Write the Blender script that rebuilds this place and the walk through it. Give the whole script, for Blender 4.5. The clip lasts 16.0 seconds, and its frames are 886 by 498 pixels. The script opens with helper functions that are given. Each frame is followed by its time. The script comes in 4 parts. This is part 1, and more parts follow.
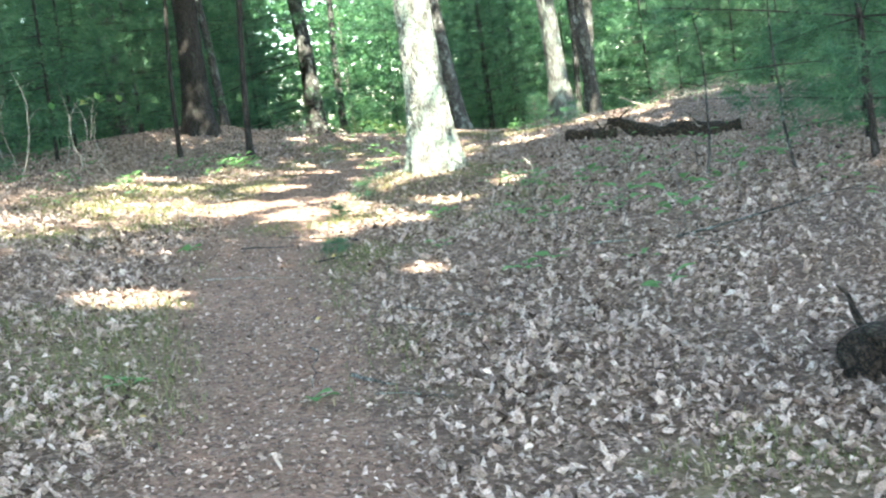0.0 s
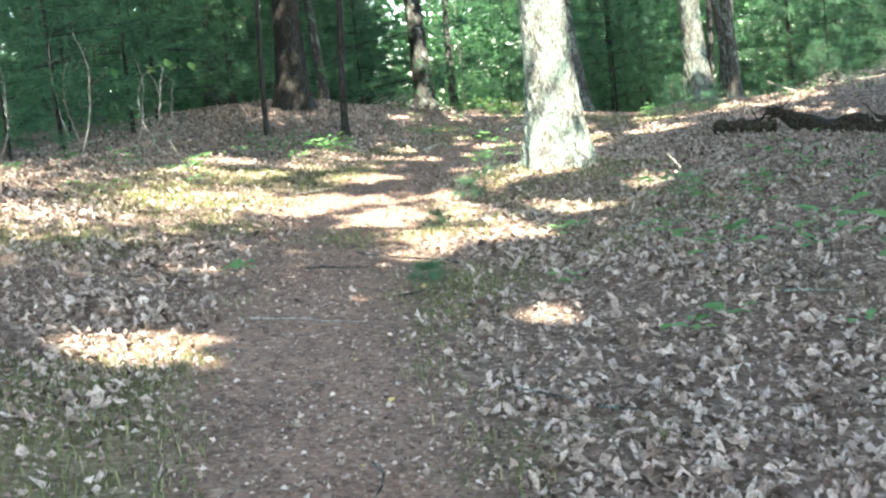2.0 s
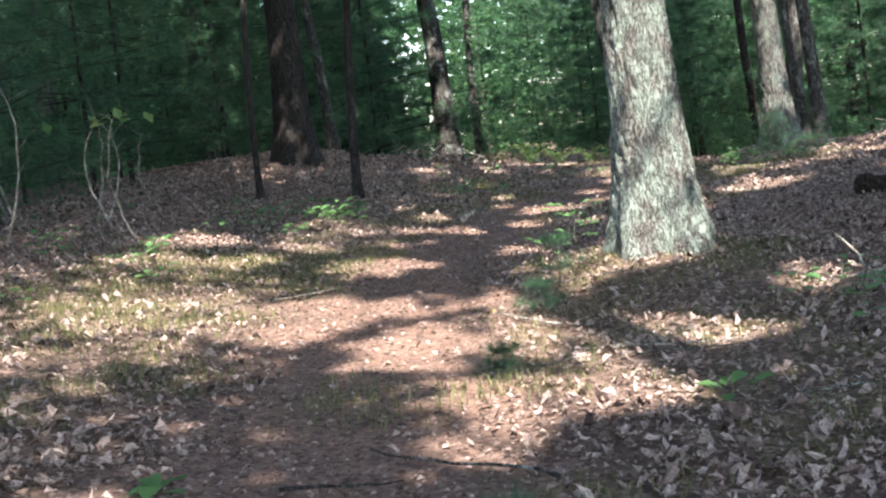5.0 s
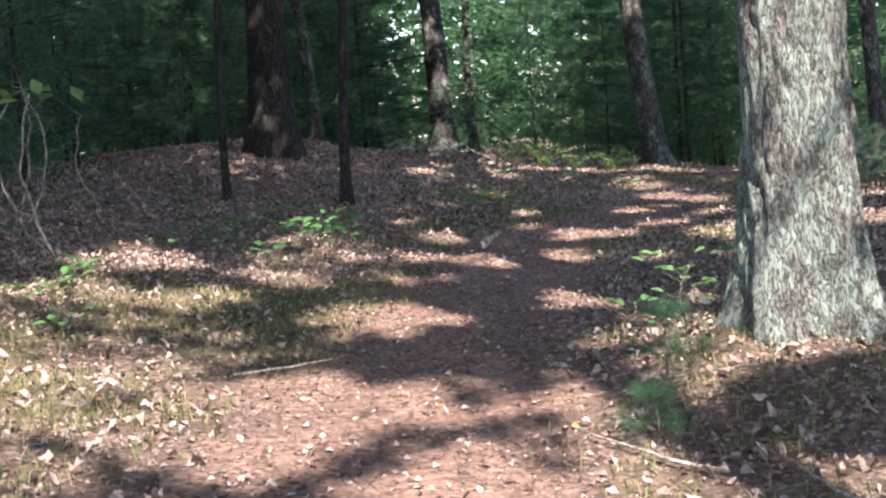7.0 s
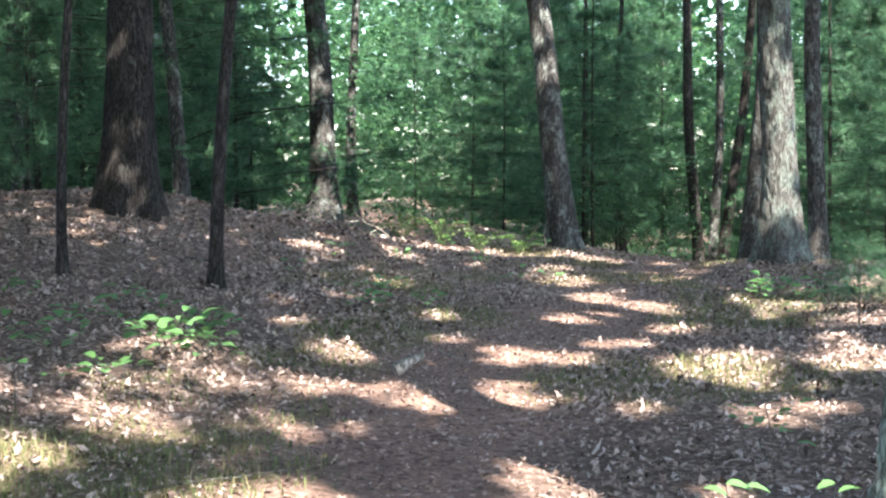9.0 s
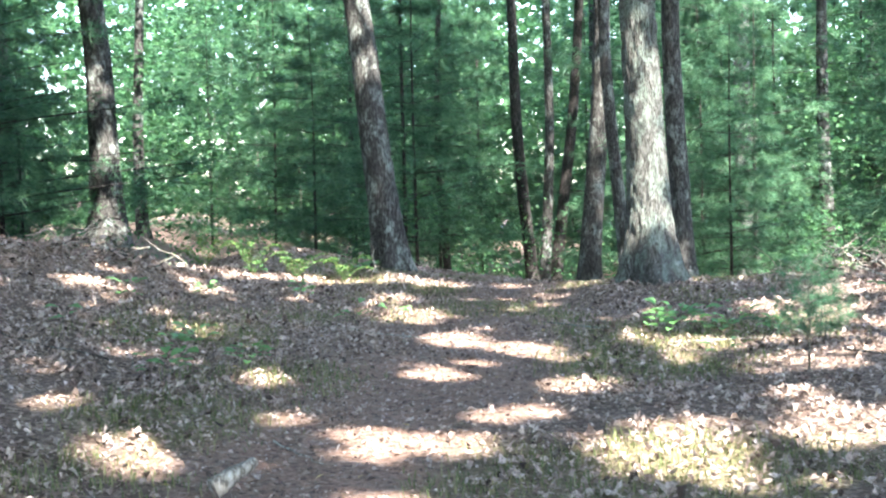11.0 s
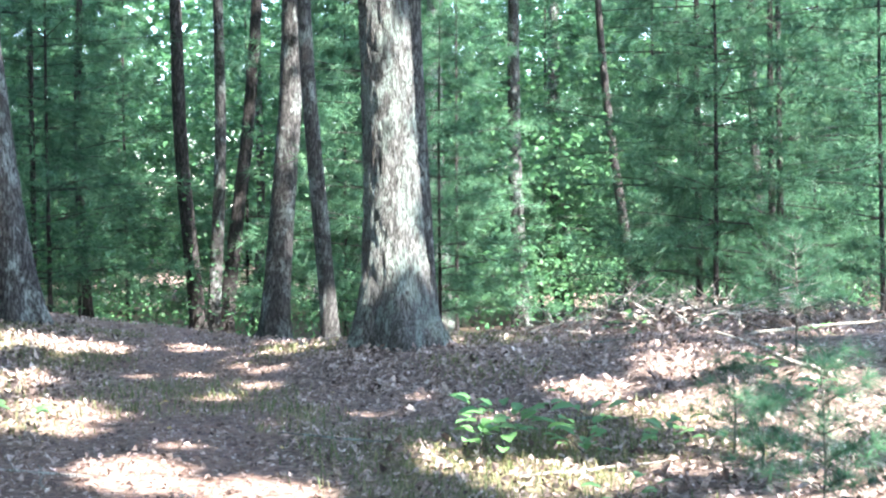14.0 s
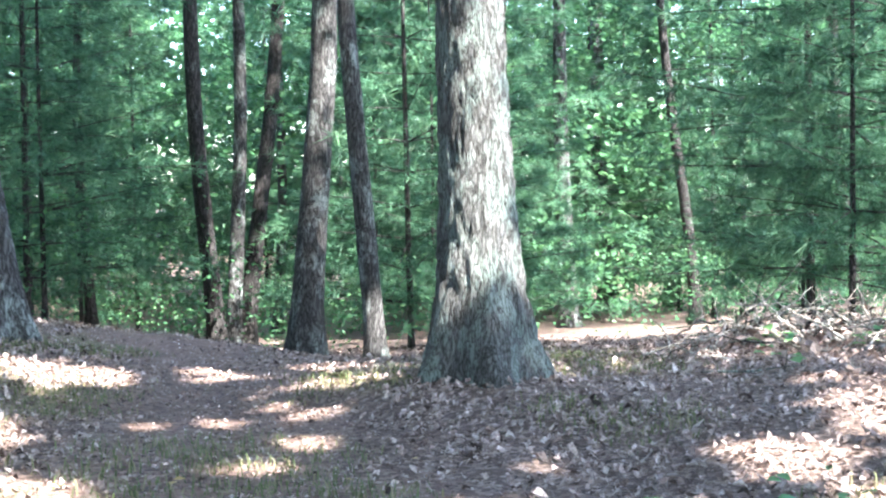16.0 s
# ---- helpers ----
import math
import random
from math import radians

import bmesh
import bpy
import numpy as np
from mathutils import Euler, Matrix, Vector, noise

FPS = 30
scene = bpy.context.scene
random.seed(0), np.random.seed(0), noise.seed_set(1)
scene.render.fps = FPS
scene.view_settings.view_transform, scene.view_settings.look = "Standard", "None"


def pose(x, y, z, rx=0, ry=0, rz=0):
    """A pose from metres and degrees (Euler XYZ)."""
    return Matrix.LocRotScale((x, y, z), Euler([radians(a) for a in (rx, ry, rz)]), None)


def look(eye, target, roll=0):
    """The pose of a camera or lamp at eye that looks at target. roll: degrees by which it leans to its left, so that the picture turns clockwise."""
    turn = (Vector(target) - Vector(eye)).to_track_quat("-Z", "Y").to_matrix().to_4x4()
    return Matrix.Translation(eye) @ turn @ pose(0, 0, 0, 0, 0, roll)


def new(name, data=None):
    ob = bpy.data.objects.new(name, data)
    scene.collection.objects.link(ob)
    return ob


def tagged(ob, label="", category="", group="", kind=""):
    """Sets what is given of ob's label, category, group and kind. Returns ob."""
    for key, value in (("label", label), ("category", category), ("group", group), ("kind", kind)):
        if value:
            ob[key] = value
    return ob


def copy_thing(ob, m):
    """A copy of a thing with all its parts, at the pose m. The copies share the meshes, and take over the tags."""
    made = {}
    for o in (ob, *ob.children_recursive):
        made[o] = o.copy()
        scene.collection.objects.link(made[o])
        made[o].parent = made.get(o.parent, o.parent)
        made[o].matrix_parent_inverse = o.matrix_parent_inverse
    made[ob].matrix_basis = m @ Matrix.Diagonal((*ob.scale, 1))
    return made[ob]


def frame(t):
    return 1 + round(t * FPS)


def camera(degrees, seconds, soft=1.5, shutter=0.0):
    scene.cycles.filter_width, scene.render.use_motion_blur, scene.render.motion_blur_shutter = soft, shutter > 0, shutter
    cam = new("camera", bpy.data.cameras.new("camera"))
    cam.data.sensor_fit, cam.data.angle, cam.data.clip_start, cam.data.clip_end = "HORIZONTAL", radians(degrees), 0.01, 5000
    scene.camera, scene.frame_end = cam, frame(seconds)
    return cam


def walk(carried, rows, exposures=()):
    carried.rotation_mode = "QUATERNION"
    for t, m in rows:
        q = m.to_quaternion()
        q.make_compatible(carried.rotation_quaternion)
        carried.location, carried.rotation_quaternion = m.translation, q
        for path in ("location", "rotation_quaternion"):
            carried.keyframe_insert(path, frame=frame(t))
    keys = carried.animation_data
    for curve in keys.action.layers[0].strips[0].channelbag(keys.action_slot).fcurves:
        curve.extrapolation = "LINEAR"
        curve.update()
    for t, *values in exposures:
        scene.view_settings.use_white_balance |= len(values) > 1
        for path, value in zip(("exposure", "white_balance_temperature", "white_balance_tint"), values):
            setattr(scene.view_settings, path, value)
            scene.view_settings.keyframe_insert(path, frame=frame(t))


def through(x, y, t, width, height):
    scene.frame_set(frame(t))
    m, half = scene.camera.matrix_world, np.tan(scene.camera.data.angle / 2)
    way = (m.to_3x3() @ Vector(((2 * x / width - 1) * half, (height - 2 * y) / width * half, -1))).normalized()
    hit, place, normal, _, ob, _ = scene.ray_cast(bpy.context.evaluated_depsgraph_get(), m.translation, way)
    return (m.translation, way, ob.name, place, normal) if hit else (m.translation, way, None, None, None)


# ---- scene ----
cam = camera(38.0, 16.0, 2.2, 0.15)
PATH = [
    (0, (1.957, -2.365, 0.553), (1.839, -0.378, 0.353), -8.0),
    (0.5, (1.949, -1.614, 0.568), (1.735, 0.362, 0.343), -7.8),
    (1, (1.799, -0.904, 0.648), (1.536, 1.068, 0.439), -7.8),
    (1.5, (1.738, -0.277, 0.552), (1.505, 1.695, 0.307), -6.1),
    (2, (1.689, 0.505, 0.651), (1.403, 2.472, 0.433), -6.2),
    (2.5, (1.564, 1.314, 0.702), (1.277, 3.289, 0.568), -7.2),
    (3, (1.512, 2.008, 0.693), (1.262, 3.989, 0.579), -6.9),
    (3.5, (1.457, 2.727, 0.749), (1.158, 4.704, 0.688), -6.5),
    (4, (1.241, 3.407, 0.842), (0.943, 5.382, 0.736), -5.7),
    (4.2, (1.166, 3.622, 0.815), (0.849, 5.592, 0.688), -9.1),
    (6.3, (0.447, 6.679, 0.923), (0.159, 8.65, 0.744), -3.9),
    (6.5, (0.358, 6.981, 0.894), (0.049, 8.948, 0.713), -5.5),
    (7, (0.114, 7.648, 1.006), (-0.153, 9.622, 0.83), -4.7),
    (7.5, (-0.061, 8.362, 1.092), (-0.303, 10.336, 0.883), -6.2),
    (8, (-0.262, 9.014, 1.051), (-0.514, 10.989, 0.863), -4.0),
    (8.5, (-0.427, 9.644, 1.143), (-0.557, 11.633, 0.976), -3.8),
    (9, (-0.519, 10.312, 1.247), (-0.566, 12.309, 1.142), -0.5),
    (9.5, (-0.695, 10.934, 1.307), (-0.678, 12.932, 1.221), -1.0),
    (10, (-0.772, 11.534, 1.327), (-0.565, 13.521, 1.244), -3.1),
    (10.2, (-0.807, 11.766, 1.339), (-0.56, 13.748, 1.238), -1.4),
    (12.3, (-0.648, 15.273, 1.133), (-0.292, 17.239, 1.048), -4.1),
    (12.5, (-0.655, 15.537, 1.173), (-0.195, 17.48, 1.048), -2.1),
    (13, (-0.555, 16.106, 1.158), (0.145, 17.975, 1.022), -0.9),
    (13.5, (-0.446, 16.58, 1.251), (0.315, 18.427, 1.15), -1.3),
    (14, (-0.384, 17.156, 1.267), (0.428, 18.983, 1.201), -0.7),
    (14.5, (-0.271, 17.71, 1.225), (0.549, 19.533, 1.165), -0.4),
    (15, (-0.109, 18.321, 1.278), (0.674, 20.16, 1.223), -0.3),
    (15.5, (0.006, 18.964, 1.322), (0.791, 20.802, 1.254), -1.3),
    (16, (0.12, 19.548, 1.294), (0.913, 21.381, 1.204), -0.9),
]
EXPOSURES = [(0.0, 3.7, 7100, -1), (2.0, 3.5, 7200, 1), (4.0, 2.7, 7000, 6), (6.2, 2.15, 6800, 21), (7.9, 2.4, 6800, 20), (9.2, 3.1, 6700, 10), (10.2, 3.45, 6600, 7), (12.3, 3.6, 6350, 9), (16.0, 3.8, 6100, 11)]
walk(cam, [(t, look(eye, target, roll)) for t, eye, target, roll in PATH], EXPOSURES)

# ---- light: afternoon sun from behind and to one side, through the canopy ----
SUN_AZ, SUN_EL = radians(157.2), radians(50.0)
TO_SUN = Vector((math.sin(SUN_AZ) * math.cos(SUN_EL), math.cos(SUN_AZ) * math.cos(SUN_EL), math.sin(SUN_EL)))
world = bpy.data.worlds.new("world")
scene.world = world
world.use_nodes = True
wt = world.node_tree
sky = wt.nodes.new("ShaderNodeTexSky")
sky.sky_type, sky.sun_disc = "NISHITA", False
sky.sun_elevation, sky.sun_rotation = SUN_EL, SUN_AZ
wt.links.new(sky.outputs[0], wt.nodes["Background"].inputs[0])
wt.nodes["Background"].inputs[1].default_value = 0.155
sun_data = bpy.data.lights.new("sun", "SUN")
sun_data.energy, sun_data.angle, sun_data.color = 4.4, radians(0.53), (1.0, 0.95, 0.88)
sun = new("sun", sun_data)
sun.matrix_world = look(TO_SUN * 60, (0, 0, 0))


# ---- materials ----
def material(name, rough=0.9):
    m = bpy.data.materials.new(name)
    m.use_nodes = True
    nt = m.node_tree
    bsdf = nt.nodes["Principled BSDF"]
    bsdf.inputs["Roughness"].default_value = rough
    bsdf.inputs["Specular IOR Level"].default_value = 0.25
    return m, nt, bsdf


def node(nt, kind, **sets):
    n = nt.nodes.new(kind)
    for key, value in sets.items():
        n.inputs[key.replace("_", " ")].default_value = value
    return n


def ramp(nt, source, stops):
    n = nt.nodes.new("ShaderNodeValToRGB")
    e = n.color_ramp.elements
    while len(e) < len(stops):
        e.new(0.5)
    for el, (at, col) in zip(e, stops):
        el.position, el.color = at, (*col, 1)
    nt.links.new(source, n.inputs[0])
    return n.outputs[0]


def blend(nt, fac, a, b):
    n = nt.nodes.new("ShaderNodeMix")
    n.data_type = "RGBA"
    nt.links.new(fac, n.inputs[0])
    for socket, src in ((n.inputs[6], a), (n.inputs[7], b)):
        if isinstance(src, tuple):
            socket.default_value = (*src, 1)
        else:
            nt.links.new(src, socket)
    return n.outputs[2]


def bump(nt, bsdf, height, strength, distance):
    n = node(nt, "ShaderNodeBump", Strength=strength, Distance=distance)
    nt.links.new(height, n.inputs["Height"])
    nt.links.new(n.outputs[0], bsdf.inputs["Normal"])


def coords(nt, scale):
    tc, mp = nt.nodes.new("ShaderNodeTexCoord"), nt.nodes.new("ShaderNodeMapping")
    mp.inputs["Scale"].default_value = scale
    nt.links.new(tc.outputs["Object"], mp.inputs[0])
    return mp.outputs[0]


def noise_tex(nt, vec, scale, detail=6.0, rough=0.6):
    n = node(nt, "ShaderNodeTexNoise", Scale=scale, Detail=detail, Roughness=rough)
    nt.links.new(vec, n.inputs["Vector"])
    return n.outputs["Fac"]


def bark(name, dark, mid, pale, lichen=(0.42, 0.5, 0.43), amount=0.5, ridge=22.0, depth=0.02, stretch=0.24):
    """Furrowed bark: plates stretched up the trunk, dark cracks, blotches of lichen."""
    m, nt, bsdf = material(name, 0.95)
    up = coords(nt, (1, 1, stretch))
    wob = noise_tex(nt, up, ridge * 1.2, 8, 0.7)
    plates = noise_tex(nt, up, ridge * 0.8, 5, 0.62)
    crack = ramp(nt, plates, [(0.36, (1, 1, 1)), (0.435, (0.7, 0.7, 0.7)), (0.485, (0.03, 0.03, 0.03)), (0.535, (0.68, 0.68, 0.68)), (0.62, (1, 1, 1))])
    mix = nt.nodes.new("ShaderNodeMath")
    mix.operation = "MULTIPLY"
    nt.links.new(crack, mix.inputs[0])
    nt.links.new(wob, mix.inputs[1])
    base = ramp(nt, mix.outputs[0], [(0.08, dark), (0.36, mid), (0.62, pale)])
    flat = coords(nt, (1, 1, 0.6))
    blot = noise_tex(nt, flat, 5.5, 8, 0.7)
    fac = ramp(nt, blot, [(0.62 - 0.3 * amount, (0, 0, 0)), (0.72 - 0.3 * amount, (1, 1, 1))])
    keep = nt.nodes.new("ShaderNodeMath")
    keep.operation = "MULTIPLY"
    nt.links.new(fac, keep.inputs[0])
    nt.links.new(crack, keep.inputs[1])
    nt.links.new(blend(nt, keep.outputs[0], base, lichen), bsdf.inputs["Base Color"])
    bump(nt, bsdf, mix.outputs[0], 0.9, depth)
    return m


def leafy(name, stops, through=0.45, rough=0.55, mottle=0.0, clump=0.0):
    """Leaves or needles that let some light through, each clump of its own shade."""
    m, nt, bsdf = material(name, rough)
    geo = nt.nodes.new("ShaderNodeNewGeometry")
    shade = geo.outputs["Random Per Island"]
    # broad noise puts lighter, lit-looking and darker, shaded-looking masses into the foliage colour
    if clump:
        spread = node(nt, "ShaderNodeMapRange", From_Min=0.32, From_Max=0.68)
        nt.links.new(noise_tex(nt, coords(nt, (1, 1, 1.6)), clump, 2, 0.5), spread.inputs["Value"])
        mx = nt.nodes.new("ShaderNodeMix")
        mx.inputs[0].default_value = 0.6
        nt.links.new(shade, mx.inputs[2])
        nt.links.new(spread.outputs[0], mx.inputs[3])
        shade = mx.outputs[0]
    col = ramp(nt, shade, stops)
    if mottle:
        spots = ramp(nt, noise_tex(nt, coords(nt, (1, 1, 1)), mottle, 4, 0.7), [(0.35, (0.45, 0.42, 0.4)), (0.6, (1.15, 1.12, 1.1))])
        mul = nt.nodes.new("ShaderNodeMix")
        mul.data_type, mul.blend_type = "RGBA", "MULTIPLY"
        mul.inputs[0].default_value = 1.0
        nt.links.new(col, mul.inputs[6])
        nt.links.new(spots, mul.inputs[7])
        col = mul.outputs[2]
    nt.links.new(col, bsdf.inputs["Base Color"])
    tr = nt.nodes.new("ShaderNodeBsdfTranslucent")
    nt.links.new(col, tr.inputs["Color"])
    mx = nt.nodes.new("ShaderNodeMixShader")
    mx.inputs[0].default_value = through
    nt.links.new(bsdf.outputs[0], mx.inputs[1])
    nt.links.new(tr.outputs[0], mx.inputs[2])
    nt.links.new(mx.outputs[0], nt.nodes["Material Output"].inputs["Surface"])
    return m


M_OAK = bark("lichen_oak_bark", (0.045, 0.043, 0.039), (0.16, 0.158, 0.147), (0.28, 0.293, 0.27), (0.32, 0.4, 0.35), 0.6, 52, 0.045, 0.3)
M_OAK2 = bark("grey_oak_bark", (0.04, 0.038, 0.034), (0.105, 0.104, 0.098), (0.18, 0.184, 0.17), (0.21, 0.255, 0.225), 0.5, 54, 0.035, 0.22)
M_DARK = bark("dark_pine_bark", (0.01, 0.009, 0.008), (0.034, 0.03, 0.028), (0.07, 0.064, 0.06), (0.1, 0.11, 0.1), 0.1, 34, 0.03, 0.25)
M_BROWN = bark("brown_bark", (0.016, 0.015, 0.014), (0.056, 0.053, 0.05), (0.125, 0.121, 0.115), (0.25, 0.28, 0.26), 0.35, 42, 0.02, 0.22)
M_THIN = bark("sapling_bark", (0.04, 0.037, 0.032), (0.11, 0.1, 0.085), (0.19, 0.178, 0.16), (0.26, 0.3, 0.26), 0.4, 60, 0.006)
M_ROT = bark("rotten_wood", (0.008, 0.006, 0.005), (0.035, 0.026, 0.02), (0.095, 0.072, 0.056), (0.08, 0.09, 0.06), 0.2, 30, 0.03, 0.8)
M_STICK = bark("bleached_stick", (0.1, 0.085, 0.07), (0.26, 0.235, 0.2), (0.42, 0.39, 0.35), (0.35, 0.37, 0.33), 0.3, 40, 0.004)
M_NEEDLE = leafy("pine_needles", [(0.0, (0.022, 0.062, 0.034)), (0.45, (0.05, 0.125, 0.068)), (0.8, (0.105, 0.215, 0.112)), (1.0, (0.17, 0.3, 0.155))], 0.4, 0.5, 0.0, 2.2)
M_LEAF = leafy("green_leaves", [(0.0, (0.03, 0.09, 0.04)), (0.6, (0.068, 0.165, 0.07)), (1.0, (0.125, 0.24, 0.1))], 0.5, 0.45, 0.0, 1.3)
M_SEED = leafy("seedling_leaves", [(0.0, (0.06, 0.16, 0.06)), (0.7, (0.13, 0.27, 0.1)), (1.0, (0.28, 0.33, 0.12))], 0.45, 0.5)
M_FERN = leafy("fern_fronds", [(0.0, (0.05, 0.11, 0.035)), (0.6, (0.1, 0.18, 0.06)), (1.0, (0.2, 0.26, 0.09))], 0.45, 0.5)
M_GRASS = leafy("grass", [(0.0, (0.07, 0.095, 0.035)), (0.6, (0.14, 0.155, 0.065)), (1.0, (0.29, 0.25, 0.14))], 0.3, 0.6)
M_LITTER = leafy("dry_oak_leaves", [(0.0, (0.04, 0.027, 0.022)), (0.2, (0.18, 0.132, 0.112)), (0.5, (0.375, 0.3, 0.268)),
                                    (0.88, (0.43, 0.355, 0.32)), (1.0, (0.52, 0.45, 0.41))], 0.14, 0.65, 70.0)
M_CRUMB = leafy("leaf_fragments", [(0.0, (0.06, 0.041, 0.034)), (0.5, (0.21, 0.148, 0.123)), (0.85, (0.37, 0.28, 0.24)), (1.0, (0.5, 0.41, 0.36))], 0.1, 0.7)
M_STRAW = leafy("fallen_needles", [(0.0, (0.06, 0.038, 0.03)), (1.0, (0.2, 0.135, 0.1))], 0.1, 0.7)
M_YELLOW = leafy("fallen_yellow_leaves", [(0.0, (0.32, 0.2, 0.07)), (1.0, (0.5, 0.38, 0.16))], 0.2, 0.5)


def ground_material():
    """Bare reddish earth on the trail, brown needle and leaf mould off it, moss in patches."""
    m, nt, bsdf = material("forest_floor", 0.97)
    vec = coords(nt, (1, 1, 1))
    fine, mid = noise_tex(nt, vec, 38, 10, 0.75), noise_tex(nt, vec, 4.5, 8, 0.65)
    earth = ramp(nt, fine, [(0.32, (0.095, 0.058, 0.046)), (0.5, (0.26, 0.162, 0.128)), (0.68, (0.44, 0.31, 0.255))])
    mould = ramp(nt, fine, [(0.3, (0.06, 0.041, 0.034)), (0.52, (0.17, 0.118, 0.095)), (0.7, (0.33, 0.245, 0.2))])
    moss = ramp(nt, fine, [(0.3, (0.06, 0.065, 0.025)), (0.55, (0.17, 0.17, 0.07)), (0.75, (0.3, 0.28, 0.13))])
    chip = node(nt, "ShaderNodeTexVoronoi", Scale=34.0)
    nt.links.new(vec, chip.inputs["Vector"])
    chips = nt.nodes.new("ShaderNodeSeparateColor")
    nt.links.new(chip.outputs["Color"], chips.inputs[0])
    bits = ramp(nt, chips.outputs[0], [(0.0, (0.04, 0.027, 0.022)), (0.45, (0.12, 0.083, 0.066)), (0.8, (0.24, 0.175, 0.145)), (1.0, (0.4, 0.32, 0.275))])
    mould = blend(nt, ramp(nt, mid, [(0.35, (0.35, 0.35, 0.35)), (0.6, (0.8, 0.8, 0.8))]), mould, bits)
    earth = blend(nt, ramp(nt, chips.outputs[1], [(0.62, (0, 0, 0)), (0.7, (0.7, 0.7, 0.7))]), earth, bits)
    at = nt.nodes.new("ShaderNodeAttribute")
    at.attribute_name = "cover"
    sep = nt.nodes.new("ShaderNodeSeparateColor")
    nt.links.new(at.outputs["Color"], sep.inputs[0])
    col = blend(nt, sep.outputs[0], mould, earth)
    col = blend(nt, sep.outputs[1], col, moss)
    tone = ramp(nt, mid, [(0.3, (0.72, 0.72, 0.72)), (0.7, (1.12, 1.1, 1.08))])
    mul = nt.nodes.new("ShaderNodeMix")
    mul.data_type, mul.blend_type = "RGBA", "MULTIPLY"
    mul.inputs[0].default_value = 1.0
    nt.links.new(col, mul.inputs[6])
    nt.links.new(tone, mul.inputs[7])
    nt.links.new(mul.outputs[2], bsdf.inputs["Base Color"])
    bump(nt, bsdf, fine, 0.8, 0.03)
    return m


M_GROUND = ground_material()


# ---- shapes ----
def smooth(a, b, v):
    t = np.clip((v - a) / (b - a), 0, 1)
    return t * t * (3 - 2 * t)


def patchy(x, y, size, seed):
    """Smooth value noise from 0 to 1 on the plan."""
    x, y = np.asarray(x, float) / size + seed * 17.3, np.asarray(y, float) / size - seed * 9.1
    i, j = np.floor(x), np.floor(y)
    u, v = x - i, y - j
    u, v = u * u * (3 - 2 * u), v * v * (3 - 2 * v)

    def h(a, b):
        return np.modf(np.abs(np.sin(a * 127.1 + b * 311.7 + seed * 74.7) * 43758.5453))[0]

    return (h(i, j) * (1 - u) + h(i + 1, j) * u) * (1 - v) + (h(i, j + 1) * (1 - u) + h(i + 1, j + 1) * u) * v


def ground_z(x, y):
    """The hillside: it climbs along the trail, rises to the west and falls away past the crest."""
    x, y = np.asarray(x, float), np.asarray(y, float)
    a = np.where(x < -3.9, -3.9 + 1.2 * np.tanh((x + 3.9) / 1.2), np.where(x > 3.8, 3.8 + 1.6 * np.tanh((x - 3.8) / 1.6), x))
    b = np.where(y < 4.5, 4.5 + 1.5 * np.tanh((y - 4.5) / 1.5), np.where(y > 30, 30 + 3 * np.tanh((y - 30) / 3), y))
    z = -1.082 - 0.269 * a + 0.0781 * b + 0.0279 * a * b + 0.0219 * a * a - 0.00136 * b * b + 1e-5 * b ** 3 - 0.00081 * a * b * b - 0.00017 * a * a * b
    z += -1.0 * smooth(31, 46, y) * smooth(-6, 4, x) - 0.6 * smooth(26.5, 32, y) * (1 - smooth(-2.5, 0, x)) - 0.5 * smooth(25, 31, y) * (1 - smooth(-7.5, -4.5, x))
    z += -0.22 * smooth(28, 31, y) * smooth(2.5, 4.5, x) - 0.42 * smooth(2.8, 5.2, x) * smooth(9, 14, y) * (1 - smooth(19, 24, y))
    z += 0.16 * np.exp(-((x - 1.03) ** 2 + (y - 14.2) ** 2) / 1.1) + 0.12 * np.exp(-((x - 3.3) ** 2 + (y - 26.4) ** 2) / 1.2)
    z += 0.1 * np.exp(-((x + 4.4) ** 2 + (y - 24.7) ** 2) / 5.0)
    z += -0.25 * smooth(28, 34, y) * (1 - smooth(-2.4, -0.8, x)) - 0.55 * smooth(27.5, 34, y) * (1 - smooth(-5.2, -3.4, x))
    return z + 0.05 * (patchy(x, y, 1.1, 1) - 0.5) + 0.03 * (patchy(x, y, 0.35, 2) - 0.5)


def gz(x, y):
    return float(ground_z(x, y))


TRAIL_Y = (-10, 4.5, 6.5, 8.6, 11, 13.5, 16, 18.4, 20.5, 23, 26, 29, 36)
TRAIL_X = (1.5, 0.6, 0.1, -0.3, -0.5, -0.8, -1.0, -0.7, 0.1, 0.9, 1.7, 2.3, 3.0)


def off_trail(x, y):
    return np.abs(x - np.interp(y, TRAIL_Y, TRAIL_X) + 0.25 * (patchy(x, y, 1.3, 5) - 0.5))


def mesh_of(name, verts, faces, sizes=None, smooth_shade=False):
    """A mesh from arrays: verts (n, 3), faces (m, k)."""
    verts, faces = np.asarray(verts, np.float32), np.asarray(faces, np.int32)
    me = bpy.data.meshes.new(name)
    k = faces.shape[1]
    me.vertices.add(len(verts))
    me.vertices.foreach_set("co", verts.ravel())
    me.loops.add(faces.size)
    me.loops.foreach_set("vertex_index", faces.ravel())
    me.polygons.add(len(faces))
    me.polygons.foreach_set("loop_start", np.arange(0, faces.size, k, dtype=np.int32))
    me.polygons.foreach_set("use_smooth", np.full(len(faces), smooth_shade))
    me.update(calc_edges=True)
    return me


def piece(name, me, mat, parent=None, label=""):
    ob = new(name, me)
    if not me.materials:
        me.materials.append(mat)
    if parent is not None:
        ob.parent = parent
    return tagged(ob, label)


